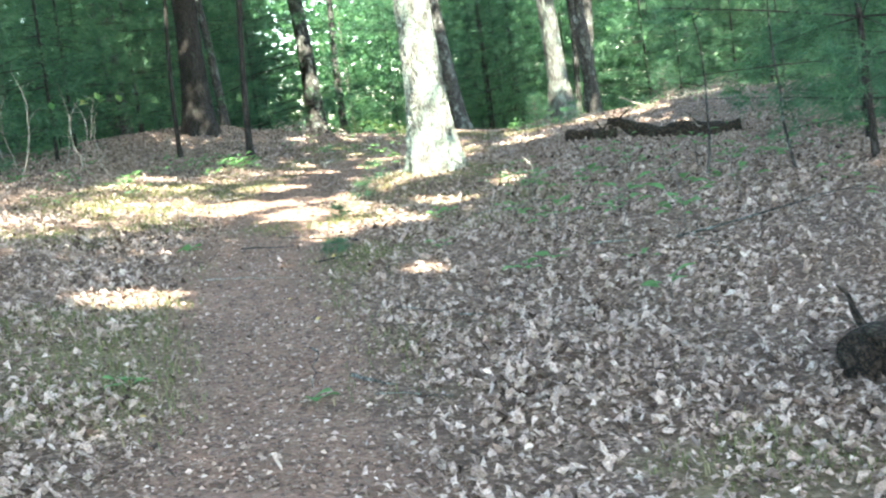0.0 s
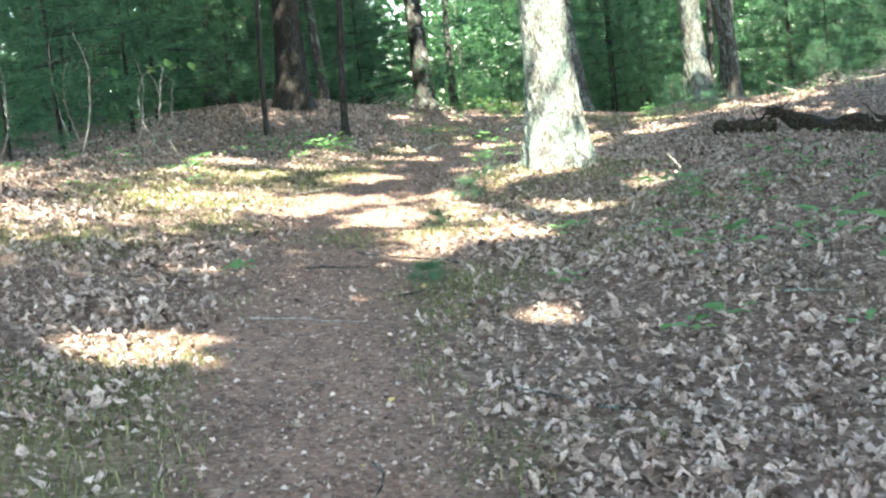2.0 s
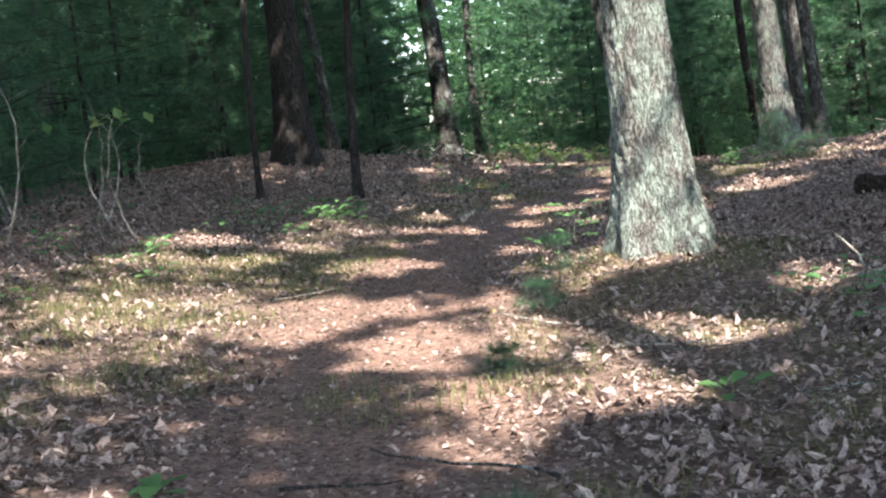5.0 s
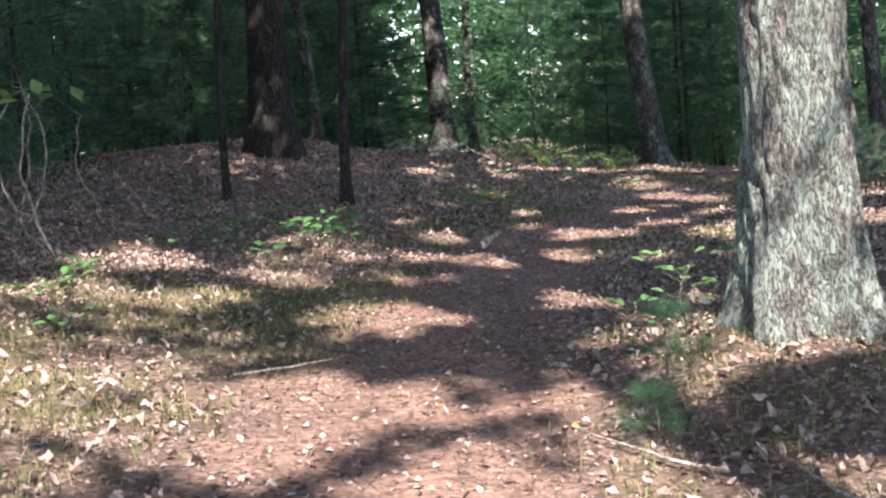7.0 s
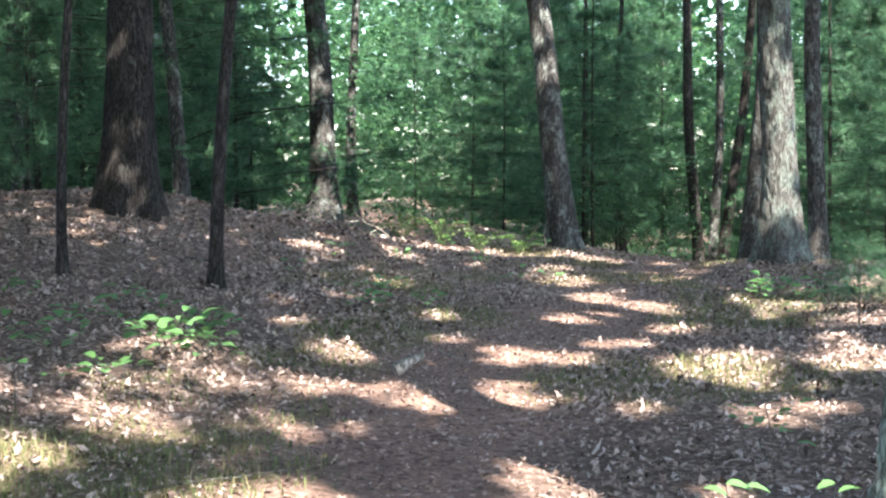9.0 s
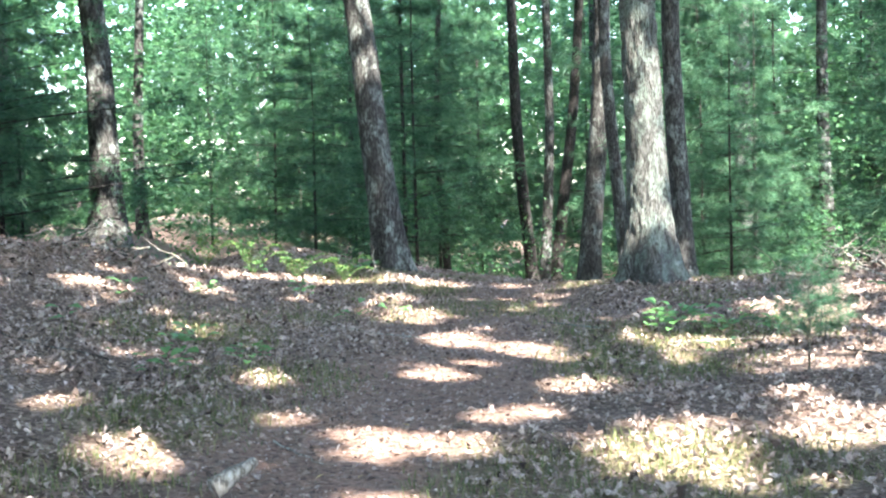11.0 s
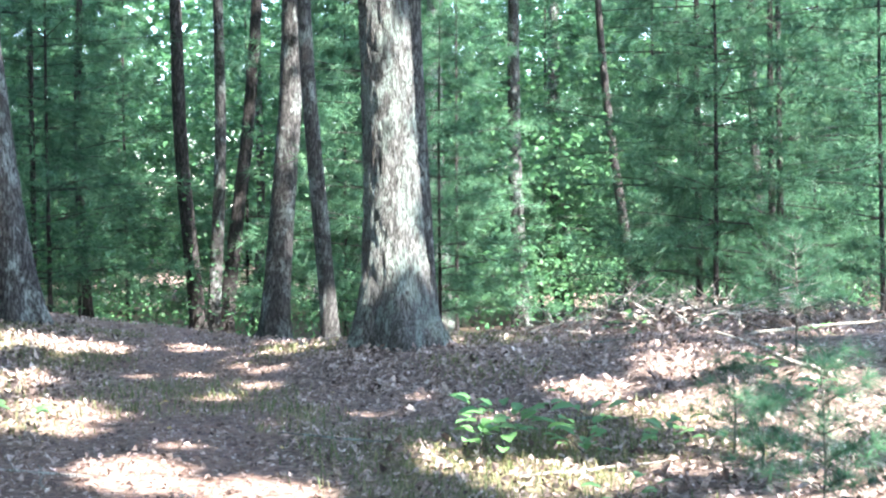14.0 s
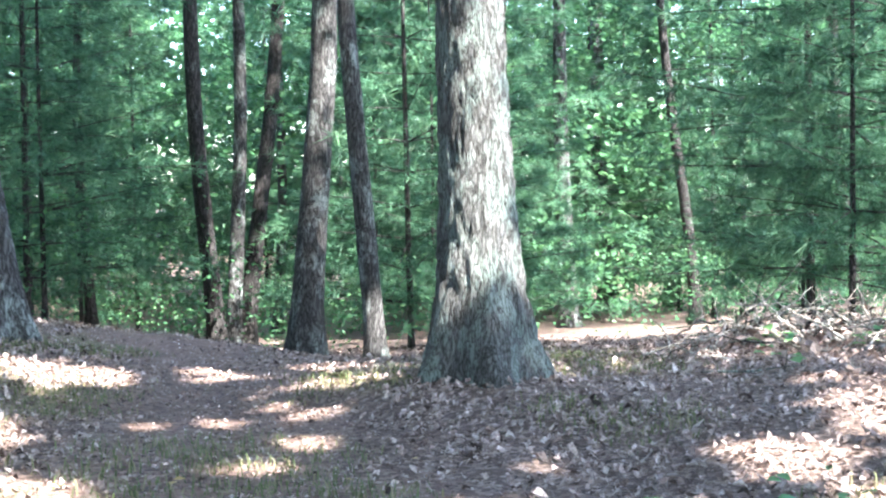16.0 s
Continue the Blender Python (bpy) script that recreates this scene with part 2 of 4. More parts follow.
def thing(name, x, y, z, label, category, group=""):
    ob = new(name)
    ob.location = (x, y, z)
    ob.empty_display_size = 0.2
    return tagged(ob, label, category, group)


def tube(points, radii, sides=8, rough=0.0, seed=0, cap=True):
    """A tapered, slightly uneven limb along points: verts and quads."""
    pts = [Vector(p) for p in points]
    verts, faces = [], []
    for k, (p, r) in enumerate(zip(pts, radii)):
        d = (pts[min(k + 1, len(pts) - 1)] - pts[max(k - 1, 0)]).normalized()
        a = d.cross(Vector((0.31, 0.87, 0.05)) if abs(d.z) > 0.6 else Vector((0, 0, 1))).normalized()
        b = d.cross(a)
        for s in range(sides):
            t = 2 * math.pi * s / sides
            q = p + (a * math.cos(t) + b * math.sin(t)) * r
            verts.append(q + (q - p) * rough * noise.noise(q * 4 + Vector((seed, 0, 0))))
    for k in range(len(pts) - 1):
        for s in range(sides):
            i, j = k * sides + s, k * sides + (s + 1) % sides
            faces.append((i, j, j + sides, i + sides))
    if cap:
        n = len(verts)
        verts += [pts[0], pts[-1]]
        for s in range(sides):
            t = (s + 1) % sides
            e = (len(pts) - 1) * sides
            faces += [(n, t, s, s), (n + 1, e + s, e + t, e + t)]
    return [tuple(v) for v in verts], faces


def clean_mesh(name, verts, faces, shade=True):
    """A mesh from lists, in which a face may repeat its last corner to be a triangle."""
    me = bpy.data.meshes.new(name)
    me.from_pydata(verts, [], [f if len(f) < 4 or f[2] != f[3] else f[:3] for f in faces])
    me.polygons.foreach_set("use_smooth", np.full(len(me.polygons), shade))
    me.update()
    return me


def trunk_mesh(name, dbh, height, lean, seed, flare=1.8, sides=24, step=0.35, relief=0.02, sweep=0.15, fine=0.0):
    """A leaning trunk with root flare and furrowed surface; it starts a little under the ground."""
    rnd = random.Random(seed)
    ph = [rnd.uniform(0, 6.28) for _ in range(4)]
    zs, z = [], -0.3
    while z < height:
        zs.append(z)
        z += (step if z > 1.0 else step * 0.5) if not fine else (fine if z < 4.6 else 0.4)
    zs.append(height)
    verts = np.zeros((len(zs), sides, 3))
    ang = np.linspace(0, 2 * np.pi, sides, endpoint=False)
    for k, z in enumerate(zs):
        up = max(z, 0)
        r = dbh / 2 * (1.06 - 0.85 * (up / height) ** 1.1) * (1 + (flare - 1) * math.exp(-up / (dbh * 1.15)))
        cx = lean[0] * z + sweep * math.sin(z * 0.45 + ph[0]) * min(1, up / 3)
        cy = lean[1] * z + sweep * math.sin(z * 0.4 + ph[1]) * min(1, up / 3)
        lob = 1 + 0.16 * math.exp(-up / (dbh * 0.9)) * np.sin(5 * ang + ph[2]) + 0.03 * np.sin(3 * ang + ph[3] + z * 0.3)
        x, y = np.cos(ang), np.sin(ang)
        rr = r * lob
        if relief:
            for s in range(sides):
                p = Vector((x[s] * 0.5 * dbh * 22, y[s] * 0.5 * dbh * 22, z * 5.0)) + Vector((seed * 3.1, 0, 0))
                n1 = 1 - abs(noise.noise(p * 0.8)) * 2
                n2 = noise.noise(p * 2.3)
                rr[s] += relief * dbh / 0.45 * (-max(0, n1 - 0.45) * 1.6 + 0.35 * n2)
        verts[k] = np.stack([cx + rr * x, cy + rr * y, np.full(sides, z)], 1)
    n = len(zs)
    i = np.arange(n - 1)[:, None] * sides + np.arange(sides)[None]
    j = np.arange(n - 1)[:, None] * sides + (np.arange(sides)[None] + 1) % sides
    faces = np.stack([i, j, j + sides, i + sides], -1).reshape(-1, 4)
    return mesh_of(name, verts.reshape(-1, 3), faces, smooth_shade=True)


def leaf_cards(rng, centres, size, flat=0.5, fold=0.25):
    """Small folded leaves (two triangles that share the midrib) round the given centres."""
    n = len(centres)
    d = rng.normal(size=(n, 3))
    d[:, 2] *= flat
    d /= np.linalg.norm(d, axis=1, keepdims=True)
    e = np.cross(d, rng.normal(size=(n, 3)) * (0.5, 0.5, 0.2) + (0, 0, 1.0))
    e /= np.linalg.norm(e, axis=1, keepdims=True) + 1e-6
    nrm = np.cross(e, d)
    s = size * rng.uniform(0.65, 1.25, (n, 1))
    tip, tail = centres + d * s * 0.5, centres - d * s * 0.5
    l, r = centres + e * s * 0.36 + nrm * s * fold * 0.4, centres - e * s * 0.36 + nrm * s * fold * 0.4
    v = np.stack([tail, l, tip, r], 1).reshape(-1, 3)
    k = np.arange(n)[:, None] * 4
    f = np.concatenate([k + (0, 1, 2), k + (0, 2, 3)], 1).reshape(-1, 3)
    return v, f


def needle_fans(rng, centres, ways, length, count, width):
    """Tufts of long needles that spread from a twig."""
    n = len(centres)
    c, w = np.repeat(centres, count, 0), np.repeat(ways, count, 0)
    d = w * 0.8 + rng.normal(size=(n * count, 3)) * 0.7
    d /= np.linalg.norm(d, axis=1, keepdims=True)
    e = np.cross(d, rng.normal(size=(n * count, 3)))
    e /= np.linalg.norm(e, axis=1, keepdims=True) + 1e-6
    ln = length * rng.uniform(0.7, 1.2, (n * count, 1))
    v = np.stack([c - e * width / 2, c + e * width / 2, c + d * ln + (0, 0, -0.15) * ln], 1)
    # the needles of one tuft share their root corner, so that the whole tuft has one shade
    v = v.reshape(n, count, 3, 3)
    verts = np.concatenate([centres[:, None], v[:, :, 1:].reshape(n, -1, 3)], 1)
    per = 1 + 2 * count
    base = np.arange(n)[:, None, None] * per
    tri = np.stack([np.zeros(count, int), 1 + 2 * np.arange(count), 2 + 2 * np.arange(count)], 1)[None]
    return verts.reshape(-1, 3), (base + tri).reshape(-1, 3)


# ---- the ground: one sheet, fine round the trail and coarse towards the horizon ----
def ground():
    def axis(lo, hi, step, reach):
        fine = np.arange(lo, hi + step / 2, step)
        out = [fine[-1]]
        while out[-1] < hi + reach:
            out.append(out[-1] + max(step, (out[-1] - hi) * 0.22 + step))
        back = [2 * lo - (v - hi + lo) for v in out[1:]]
        return np.array(back[::-1] + list(fine) + out[1:])

    xs, ys = axis(-7, 9, 0.12, 900), axis(2, 33, 0.12, 900)
    x, y = np.meshgrid(xs, ys)
    z = ground_z(x, y)
    n, m = len(ys), len(xs)
    i = (np.arange(n - 1)[:, None] * m + np.arange(m - 1)[None]).ravel()
    me = mesh_of("ground", np.stack([x, y, z], -1).reshape(-1, 3), np.stack([i, i + 1, i + m + 1, i + m], 1), smooth_shade=True)
    d = off_trail(x, y)
    trail = 0.9 - 0.9 * smooth(0.3, 1.15, d + 0.7 * (patchy(x, y, 0.6, 7) - 0.5) + 0.3 * (patchy(x, y, 0.2, 17) - 0.5))
    trail *= 1 - 0.5 * smooth(20, 26, y)
    moss = smooth(0.52, 0.72, patchy(x, y, 1.4, 3) + 0.25 * (patchy(x, y, 0.3, 4) - 0.5)) * smooth(0.5, 0.9, d) * (1 - smooth(1.8, 3.2, d)) * 0.45
    col = np.zeros((n * m, 4), np.float32)
    col[:, 0], col[:, 1], col[:, 3] = trail.ravel(), moss.ravel(), 1
    at = me.color_attributes.new("cover", "FLOAT_COLOR", "POINT")
    at.data.foreach_set("color", col.ravel())
    tagged(piece("ground", me, M_GROUND), "sloping woodland floor of reddish earth, moss and leaf mould", "ground", kind="structure")


ground()

# places where gaps in the canopy let the sun reach the floor: centre and half-widths
SUNNY = [(-2.7, 13.1, 0.65, 0.7), (-1.5, 12.8, 0.65, 0.65), (-0.4, 12.1, 0.5, 0.7), (0.2, 12.4, 0.5, 0.5), (0.77, 11.5, 0.4, 0.35),
         (0.43, 10.75, 0.6, 0.45), (0.18, 9.9, 0.2, 0.35), (0.25, 13.3, 0.4, 0.3), (2.0, 13.0, 0.22, 0.35), (0.9, 13.65, 0.5, 0.2), (-1.1, 13.5, 0.6, 0.28), (0.15, 13.75, 0.3, 0.22), (1.2, 11.75, 0.35, 0.3), (0.75, 12.1, 0.3, 0.28), (-2.5, 18.55, 0.3, 0.25), (-1.75, 17.85, 0.3, 0.25), (-2.4, 17.5, 0.35, 0.22), (0.35, 15.9, 0.2, 0.2), (-0.87, 7.0, 0.4, 0.3), (1.22, 7.9, 0.12, 0.18),
         (-1.28, 15.35, 0.45, 0.45), (-2.28, 16.75, 0.28, 0.35), (-3.5, 17.2, 0.45, 0.7), (-3.5, 15.4, 0.5, 0.6), (-2.6, 15.75, 0.28, 0.4), (-0.12, 15.9, 0.22, 0.6),
         (0.35, 14.45, 0.32, 0.5), (-1.4, 16.9, 0.25, 0.28), (-0.8, 17.75, 0.2, 0.4), (-2.1, 18.05, 0.28, 0.35), (1.26, 17.5, 0.25, 0.3), (-0.25, 18.1, 0.22, 0.35)]
SUNNY += [(-0.22, 19.3, 0.5, 0.35), (-1.36, 19.15, 0.15, 0.3), (1.15, 18.87, 0.32, 0.5), (2.3, 19.15, 0.5, 0.4), (0.45, 19.95, 0.16, 0.16), (1.06, 20.65, 0.15, 0.25),
          (0.35, 21.4, 0.14, 0.2), (2.7, 21.0, 0.4, 0.4), (2.3, 22.0, 0.4, 0.5), (1.12, 22.35, 0.3, 0.28), (0.65, 22.98, 0.2, 0.3), (4.2, 22.5, 0.4, 0.35),
          (-1.3, 23.1, 0.12, 0.2), (3.56, 22.9, 0.2, 0.2), (4.7, 23.3, 0.4, 0.3), (3.6, 23.85, 0.25, 0.25), (0.5, 24.35, 0.3, 0.5), (4.35, 24.2, 0.2, 0.3), (4.95, 24.4, 0.55, 0.4), (3.95, 23.3, 0.4, 0.3),
          (5.8, 24.9, 0.5, 0.4), (4.6, 22.6, 0.4, 0.35), (3.1, 22.1, 0.4, 0.35), (3.3, 21.3, 0.3, 0.25)]
SUNNY += [(-2.4, 25.1, 0.3, 0.35), (5.3, 25.5, 0.35, 0.45), (0.6, 26.0, 0.15, 0.35), (-0.6, 27.75, 1.4, 0.5), (1.0, 28.3, 0.4, 0.8), (2.1, 28.2, 0.14, 0.14), (2.9, 27.9, 0.2, 0.25)]
flecks = random.Random(31)
for _ in range(90):
    SUNNY.append((flecks.uniform(-2.5, 6.0), flecks.uniform(17.5, 28.5), flecks.uniform(0.02, 0.14), flecks.uniform(0.02, 0.12)))
# sunlit stretches of the trunks: the trunk's place, the height over the ground, the reach
for x, y, h, r in ((1.03, 14.0, 0.25, 0.52), (1.0, 14.0, 0.7, 0.42), (0.98, 14.0, 1.6, 0.2), (3.3, 26.2, 1.45, 0.2), (3.28, 26.2, 2.05, 0.24), (0.7, 30.2, 2.7, 0.18), (0.6, 30.2, 3.3, 0.22),
                   (4.46, 33.0, 3.0, 0.25), (-3.35, 34.5, 0.2, 0.3), (-3.4, 34.5, 1.4, 0.25), (-3.5, 34.5, 2.6, 0.3), (4.14, 35.6, 0.6, 0.3), (4.2, 31.0, 0.2, 0.25), (12.1, 41.1, 2.4, 0.3), (12.1, 41.1, 3.3, 0.3), (15.6, 45.5, 0.8, 0.4), (15.6, 45.5, 3.0, 0.3)):
    SUNNY.append((x - h * TO_SUN.x / TO_SUN.z, y - h * TO_SUN.y / TO_SUN.z, r, r * 1.2))


def let_sun_in(p):
    """Drops the leaves that stand between the sun and the sunny places."""
    g = p.copy()
    for _ in range(2):
        h = (p[:, 2] - ground_z(g[:, 0], g[:, 1])) / TO_SUN.z
        g = p - h[:, None] * np.array(TO_SUN)
    ragged = 1 + 1.7 * (patchy(g[:, 0], g[:, 1], 0.42, 21) - 0.5) + 1.1 * (patchy(g[:, 0], g[:, 1], 0.17, 22) - 0.5)
    near = np.full(len(p), 9.0)
    for cx, cy, rx, ry in SUNNY:
        near = np.minimum(near, ((g[:, 0] - cx) / (rx + 0.12)) ** 2 + ((g[:, 1] - cy) / (ry + 0.12)) ** 2)
    chance = np.modf(np.abs(np.sin(p[:, 0] * 91.7 + p[:, 1] * 47.3 + p[:, 2] * 63.1)) * 977.7)[0]
    return smooth(0.4, 1.6, near / np.maximum(ragged, 0.2)) > chance


def crown(parent, rng, centre, size, count, leaf=0.2, clumps=26, mat=None):
    """Foliage: leaves in uneven clumps within an ellipsoid, with gaps between them."""
    c = rng.normal(size=(clumps, 3))
    c /= np.linalg.norm(c, axis=1, keepdims=True)
    c = c * rng.uniform(0.35, 1.0, (clumps, 1)) * np.array(size)
    which = rng.integers(0, clumps, count)
    p = c[which] + rng.normal(size=(count, 3)) * np.array(size) * (0.17, 0.17, 0.11) + np.array(centre)
    base = np.array(parent.location)
    p = p[let_sun_in(p + base)]
    v, f = leaf_cards(rng, p, leaf)
    return piece("crown", mesh_of("crown", v, f), mat or M_LEAF, parent, "loose crown of green leaves"), c + np.array(centre)


def limb(parent, start, end, r, seed, mat, name="limb"):
    rnd = random.Random(seed)
    a, b = Vector(start), Vector(end)
    pts = [a.lerp(b, k / 5) + Vector((rnd.uniform(-1, 1), rnd.uniform(-1, 1), rnd.uniform(-0.6, 1))) * (b - a).length * 0.05 * (0 < k < 5) for k in range(6)]
    v, f = tube(pts, [r * (1 - 0.16 * k) for k in range(6)], 6, 0.2, seed)
    return piece(name, clean_mesh(name, v, f), mat, parent)


def hardwood(x, y, dbh, height, lean, mat, label, seed, flare=1.7, fine=0.0, sides=20, relief=0.012, foliage=1500, sweep=0.12, crown_at=0.72, spread=3.0, leaf=0.22):
    t = thing("tree", x, y, gz(x, y), label, "tree")
    piece("trunk", trunk_mesh("trunk", dbh, height, lean, seed, flare, sides, 0.35, relief, sweep, fine), mat, t)
    rng = np.random.default_rng(seed)
    top = (lean[0] * height * 0.85, lean[1] * height * 0.85, height * (crown_at + 0.14))
    if foliage:
        _, heads = crown(t, rng, top, (spread, spread, height * 0.17), foliage, leaf)
        for k in range(5):
            h = height * (crown_at - 0.08 + 0.05 * k)
            limb(t, (lean[0] * h, lean[1] * h, h), heads[k], dbh * 0.16, seed + k, mat)
    return t


# ---- the trees that stand along the trail ----
hardwood(1.03, 14.2, 0.47, 15, (-0.002, 0.0), M_OAK, "large oak with pale green lichen on furrowed bark beside the trail", 11, 1.66, 0.03, 120, 0.034, 15000, 0.04, 0.66, 6.2, 0.27)
hardwood(3.3, 26.35, 0.41, 16, (-0.02, 0.0), M_OAK2, "tall grey oak with furrowed bark and spreading roots", 12, 1.8, 0.04, 110, 0.028, 11000, 0.05, 0.7, 5.4, 0.27)
hardwood(-4.4, 24.75, 0.52, 15, (0.02, 0.0), M_DARK, "thick dark pine trunk in deep shade", 13, 1.5, 0.08, 60, 0.025, 10000, 0.03, 0.6, 5.0, 0.27)
hardwood(-3.32, 34.64, 0.48, 14, (-0.05, 0.0), M_BROWN, "leaning oak trunk dappled with sunlight", 14, 1.7, 0.08, 48, 0.02, 3500, 0.1, 0.66, 4.0, 0.26)
hardwood(0.92, 30.3, 0.4, 15, (-0.135, 0.0), M_BROWN, "leaning brown trunk at the crest of the slope", 15, 1.5, 0.08, 48, 0.018, 7000, 0.1, 0.66, 4.6, 0.27)
hardwood(-5.15, 13.3, 0.42, 15, (-0.01, 0.0), M_DARK, "dark trunk at the edge of the trail's clearing", 16, 1.5, 0.08, 40, 0.02, 10000, 0.05, 0.6, 5.4, 0.27)
for x, y, dbh, h, lx, mat, label, seed in (
    (-4.8, 29.25, 0.22, 12, -0.09, M_BROWN, "slender leaning trunk behind a dark pine", 21),
    (-2.78, 21.5, 0.12, 9, 0.035, M_DARK, "thin straight sapling trunk in the shade", 22),
    (-3.95, 20.95, 0.085, 8, 0.02, M_DARK, "very thin sapling trunk in the shade", 23),
    (-7.55, 30.4, 0.3, 13, -0.02, M_BROWN, "brown trunk among dark pines", 24),
    (-5.85, 40.5, 0.4, 15, -0.03, M_OAK2, "distant grey trunk among leaves", 25),
    (-3.54, 42.7, 0.26, 13, 0.01, M_BROWN, "distant slim trunk among leaves", 26),
    (3.92, 35.5, 0.22, 13, -0.055, M_DARK, "dark stem that leans beside its twin", 27),
    (4.14, 35.65, 0.19, 13, 0.03, M_BROWN, "stem of a twin tree, sunlit on one side", 28),
    (4.15, 27.8, 0.24, 13, 0.0, M_BROWN, "slim trunk standing behind a grey oak", 29),
    (4.4, 36.0, 0.22, 13, 0.1, M_DARK, "thin trunk slanting to one side past the crest", 31),
    (4.3, 33.05, 0.33, 14, 0.055, M_BROWN, "grey trunk slanting past the crest", 32),
    (4.35, 30.95, 0.19, 12, -0.05, M_BROWN, "thin curved trunk past the crest", 33),
    (12.16, 41.3, 0.33, 15, -0.02, M_BROWN, "straight pine trunk with sunlit flecks", 34),
    (15.65, 45.7, 0.42, 16, -0.03, M_BROWN, "distant straight pine trunk", 35),
    (12.95, 38.2, 0.2, 12, -0.09, M_DARK, "dark slim pine trunk", 36),
    (14.6, 36.0, 0.2, 12, -0.1, M_DARK, "dark slim leaning pine trunk", 37),
    (2.6, 37.1, 0.14, 10, -0.01, M_DARK, "thin dark trunk among pines", 38),
    (7.4, 45.0, 0.21, 13, 0.035, M_BROWN, "distant slim trunk among green leaves", 39),
    (17.6, 46.0, 0.31, 14, -0.07, M_DARK, "distant dark pine trunk", 40),
):
    hardwood(x, y, dbh, h, (lx, 0.0), mat, label, seed, 1.45, 0.0, 20, 0.012, 700 if dbh > 0.15 else 250, 0.12, 0.74, 2.2 if dbh > 0.15 else 1.2)

# canopy trees added to shade the floor, most of them outside the view
SHADERS = [(7.6, -8.8, 16, 0.66), (4.3, -8.4, 17, 0.66), (-2.6, 0.4, 16, 0.68), (5.25, 6.5, 17, 0.64), (7.4, 9.4, 16, 0.66), (6.9, 12.9, 16, 0.66), (9.6, 11.0, 16, 0.64), (9.0, 17.0, 16, 0.62),
           (13.0, 15.0, 15, 0.6), (10.2, 6.0, 16, 0.66), (7.2, 2.6, 17, 0.68), (5.6, -1.6, 17, 0.7), (9.6, -0.6, 16, 0.66), (2.4, -6.4, 17, 0.7), (-1.6, -5.6, 16, 0.66),
           (6.6, -6.0, 16, 0.66), (-5.8, 0.4, 15, 0.66), (-4.6, 8.0, 15, 0.66), (-7.6, 5.4, 15, 0.66), (-8.6, 10.4, 15, 0.62),
           (-9.2, 15.0, 14, 0.6), (-8.4, 19.4, 14, 0.55), (-11.0, 22.4, 15, 0.55), (-9.4, 26.8, 14, 0.5), (-12.4, 31.0, 14, 0.45), (-9.0, 34.2, 14, 0.45), (-14.5, 36.5, 14, 0.45),
           (-10.2, 42.0, 14, 0.45), (9.5, 39.5, 14, 0.55)]
for k, (x, y, h, lift) in enumerate(SHADERS):
    hardwood(x, y, 0.42, h, (0.0, 0.0), M_OAK2, "tall oak added so that its crown shades the trail", 60 + k, 1.6, 0.0, 16, 0.0, 8600 if x > 6 and 9 < y < 24 else 11500, 0.1, lift, 4.9, 0.24)
# added beside the view; its lean brings the crown over to shade the crest trunks
hardwood(8.4, 20.8, 0.4, 16, (-0.2, 0.0), M_BROWN, "added brown oak that leans its crown over to shade the slope", 96, 1.5, 0.0, 20, 0.012, 19000, 0.1, 0.66, 5.4, 0.24)
hardwood(4.37, 3.42, 0.56, 22, (0.0, 0.0), M_OAK2, "tall straight oak that throws its trunk's shadow across the trail", 95, 1.5, 0.0, 20, 0.012, 5000, 0.03, 0.8, 3.6, 0.28)


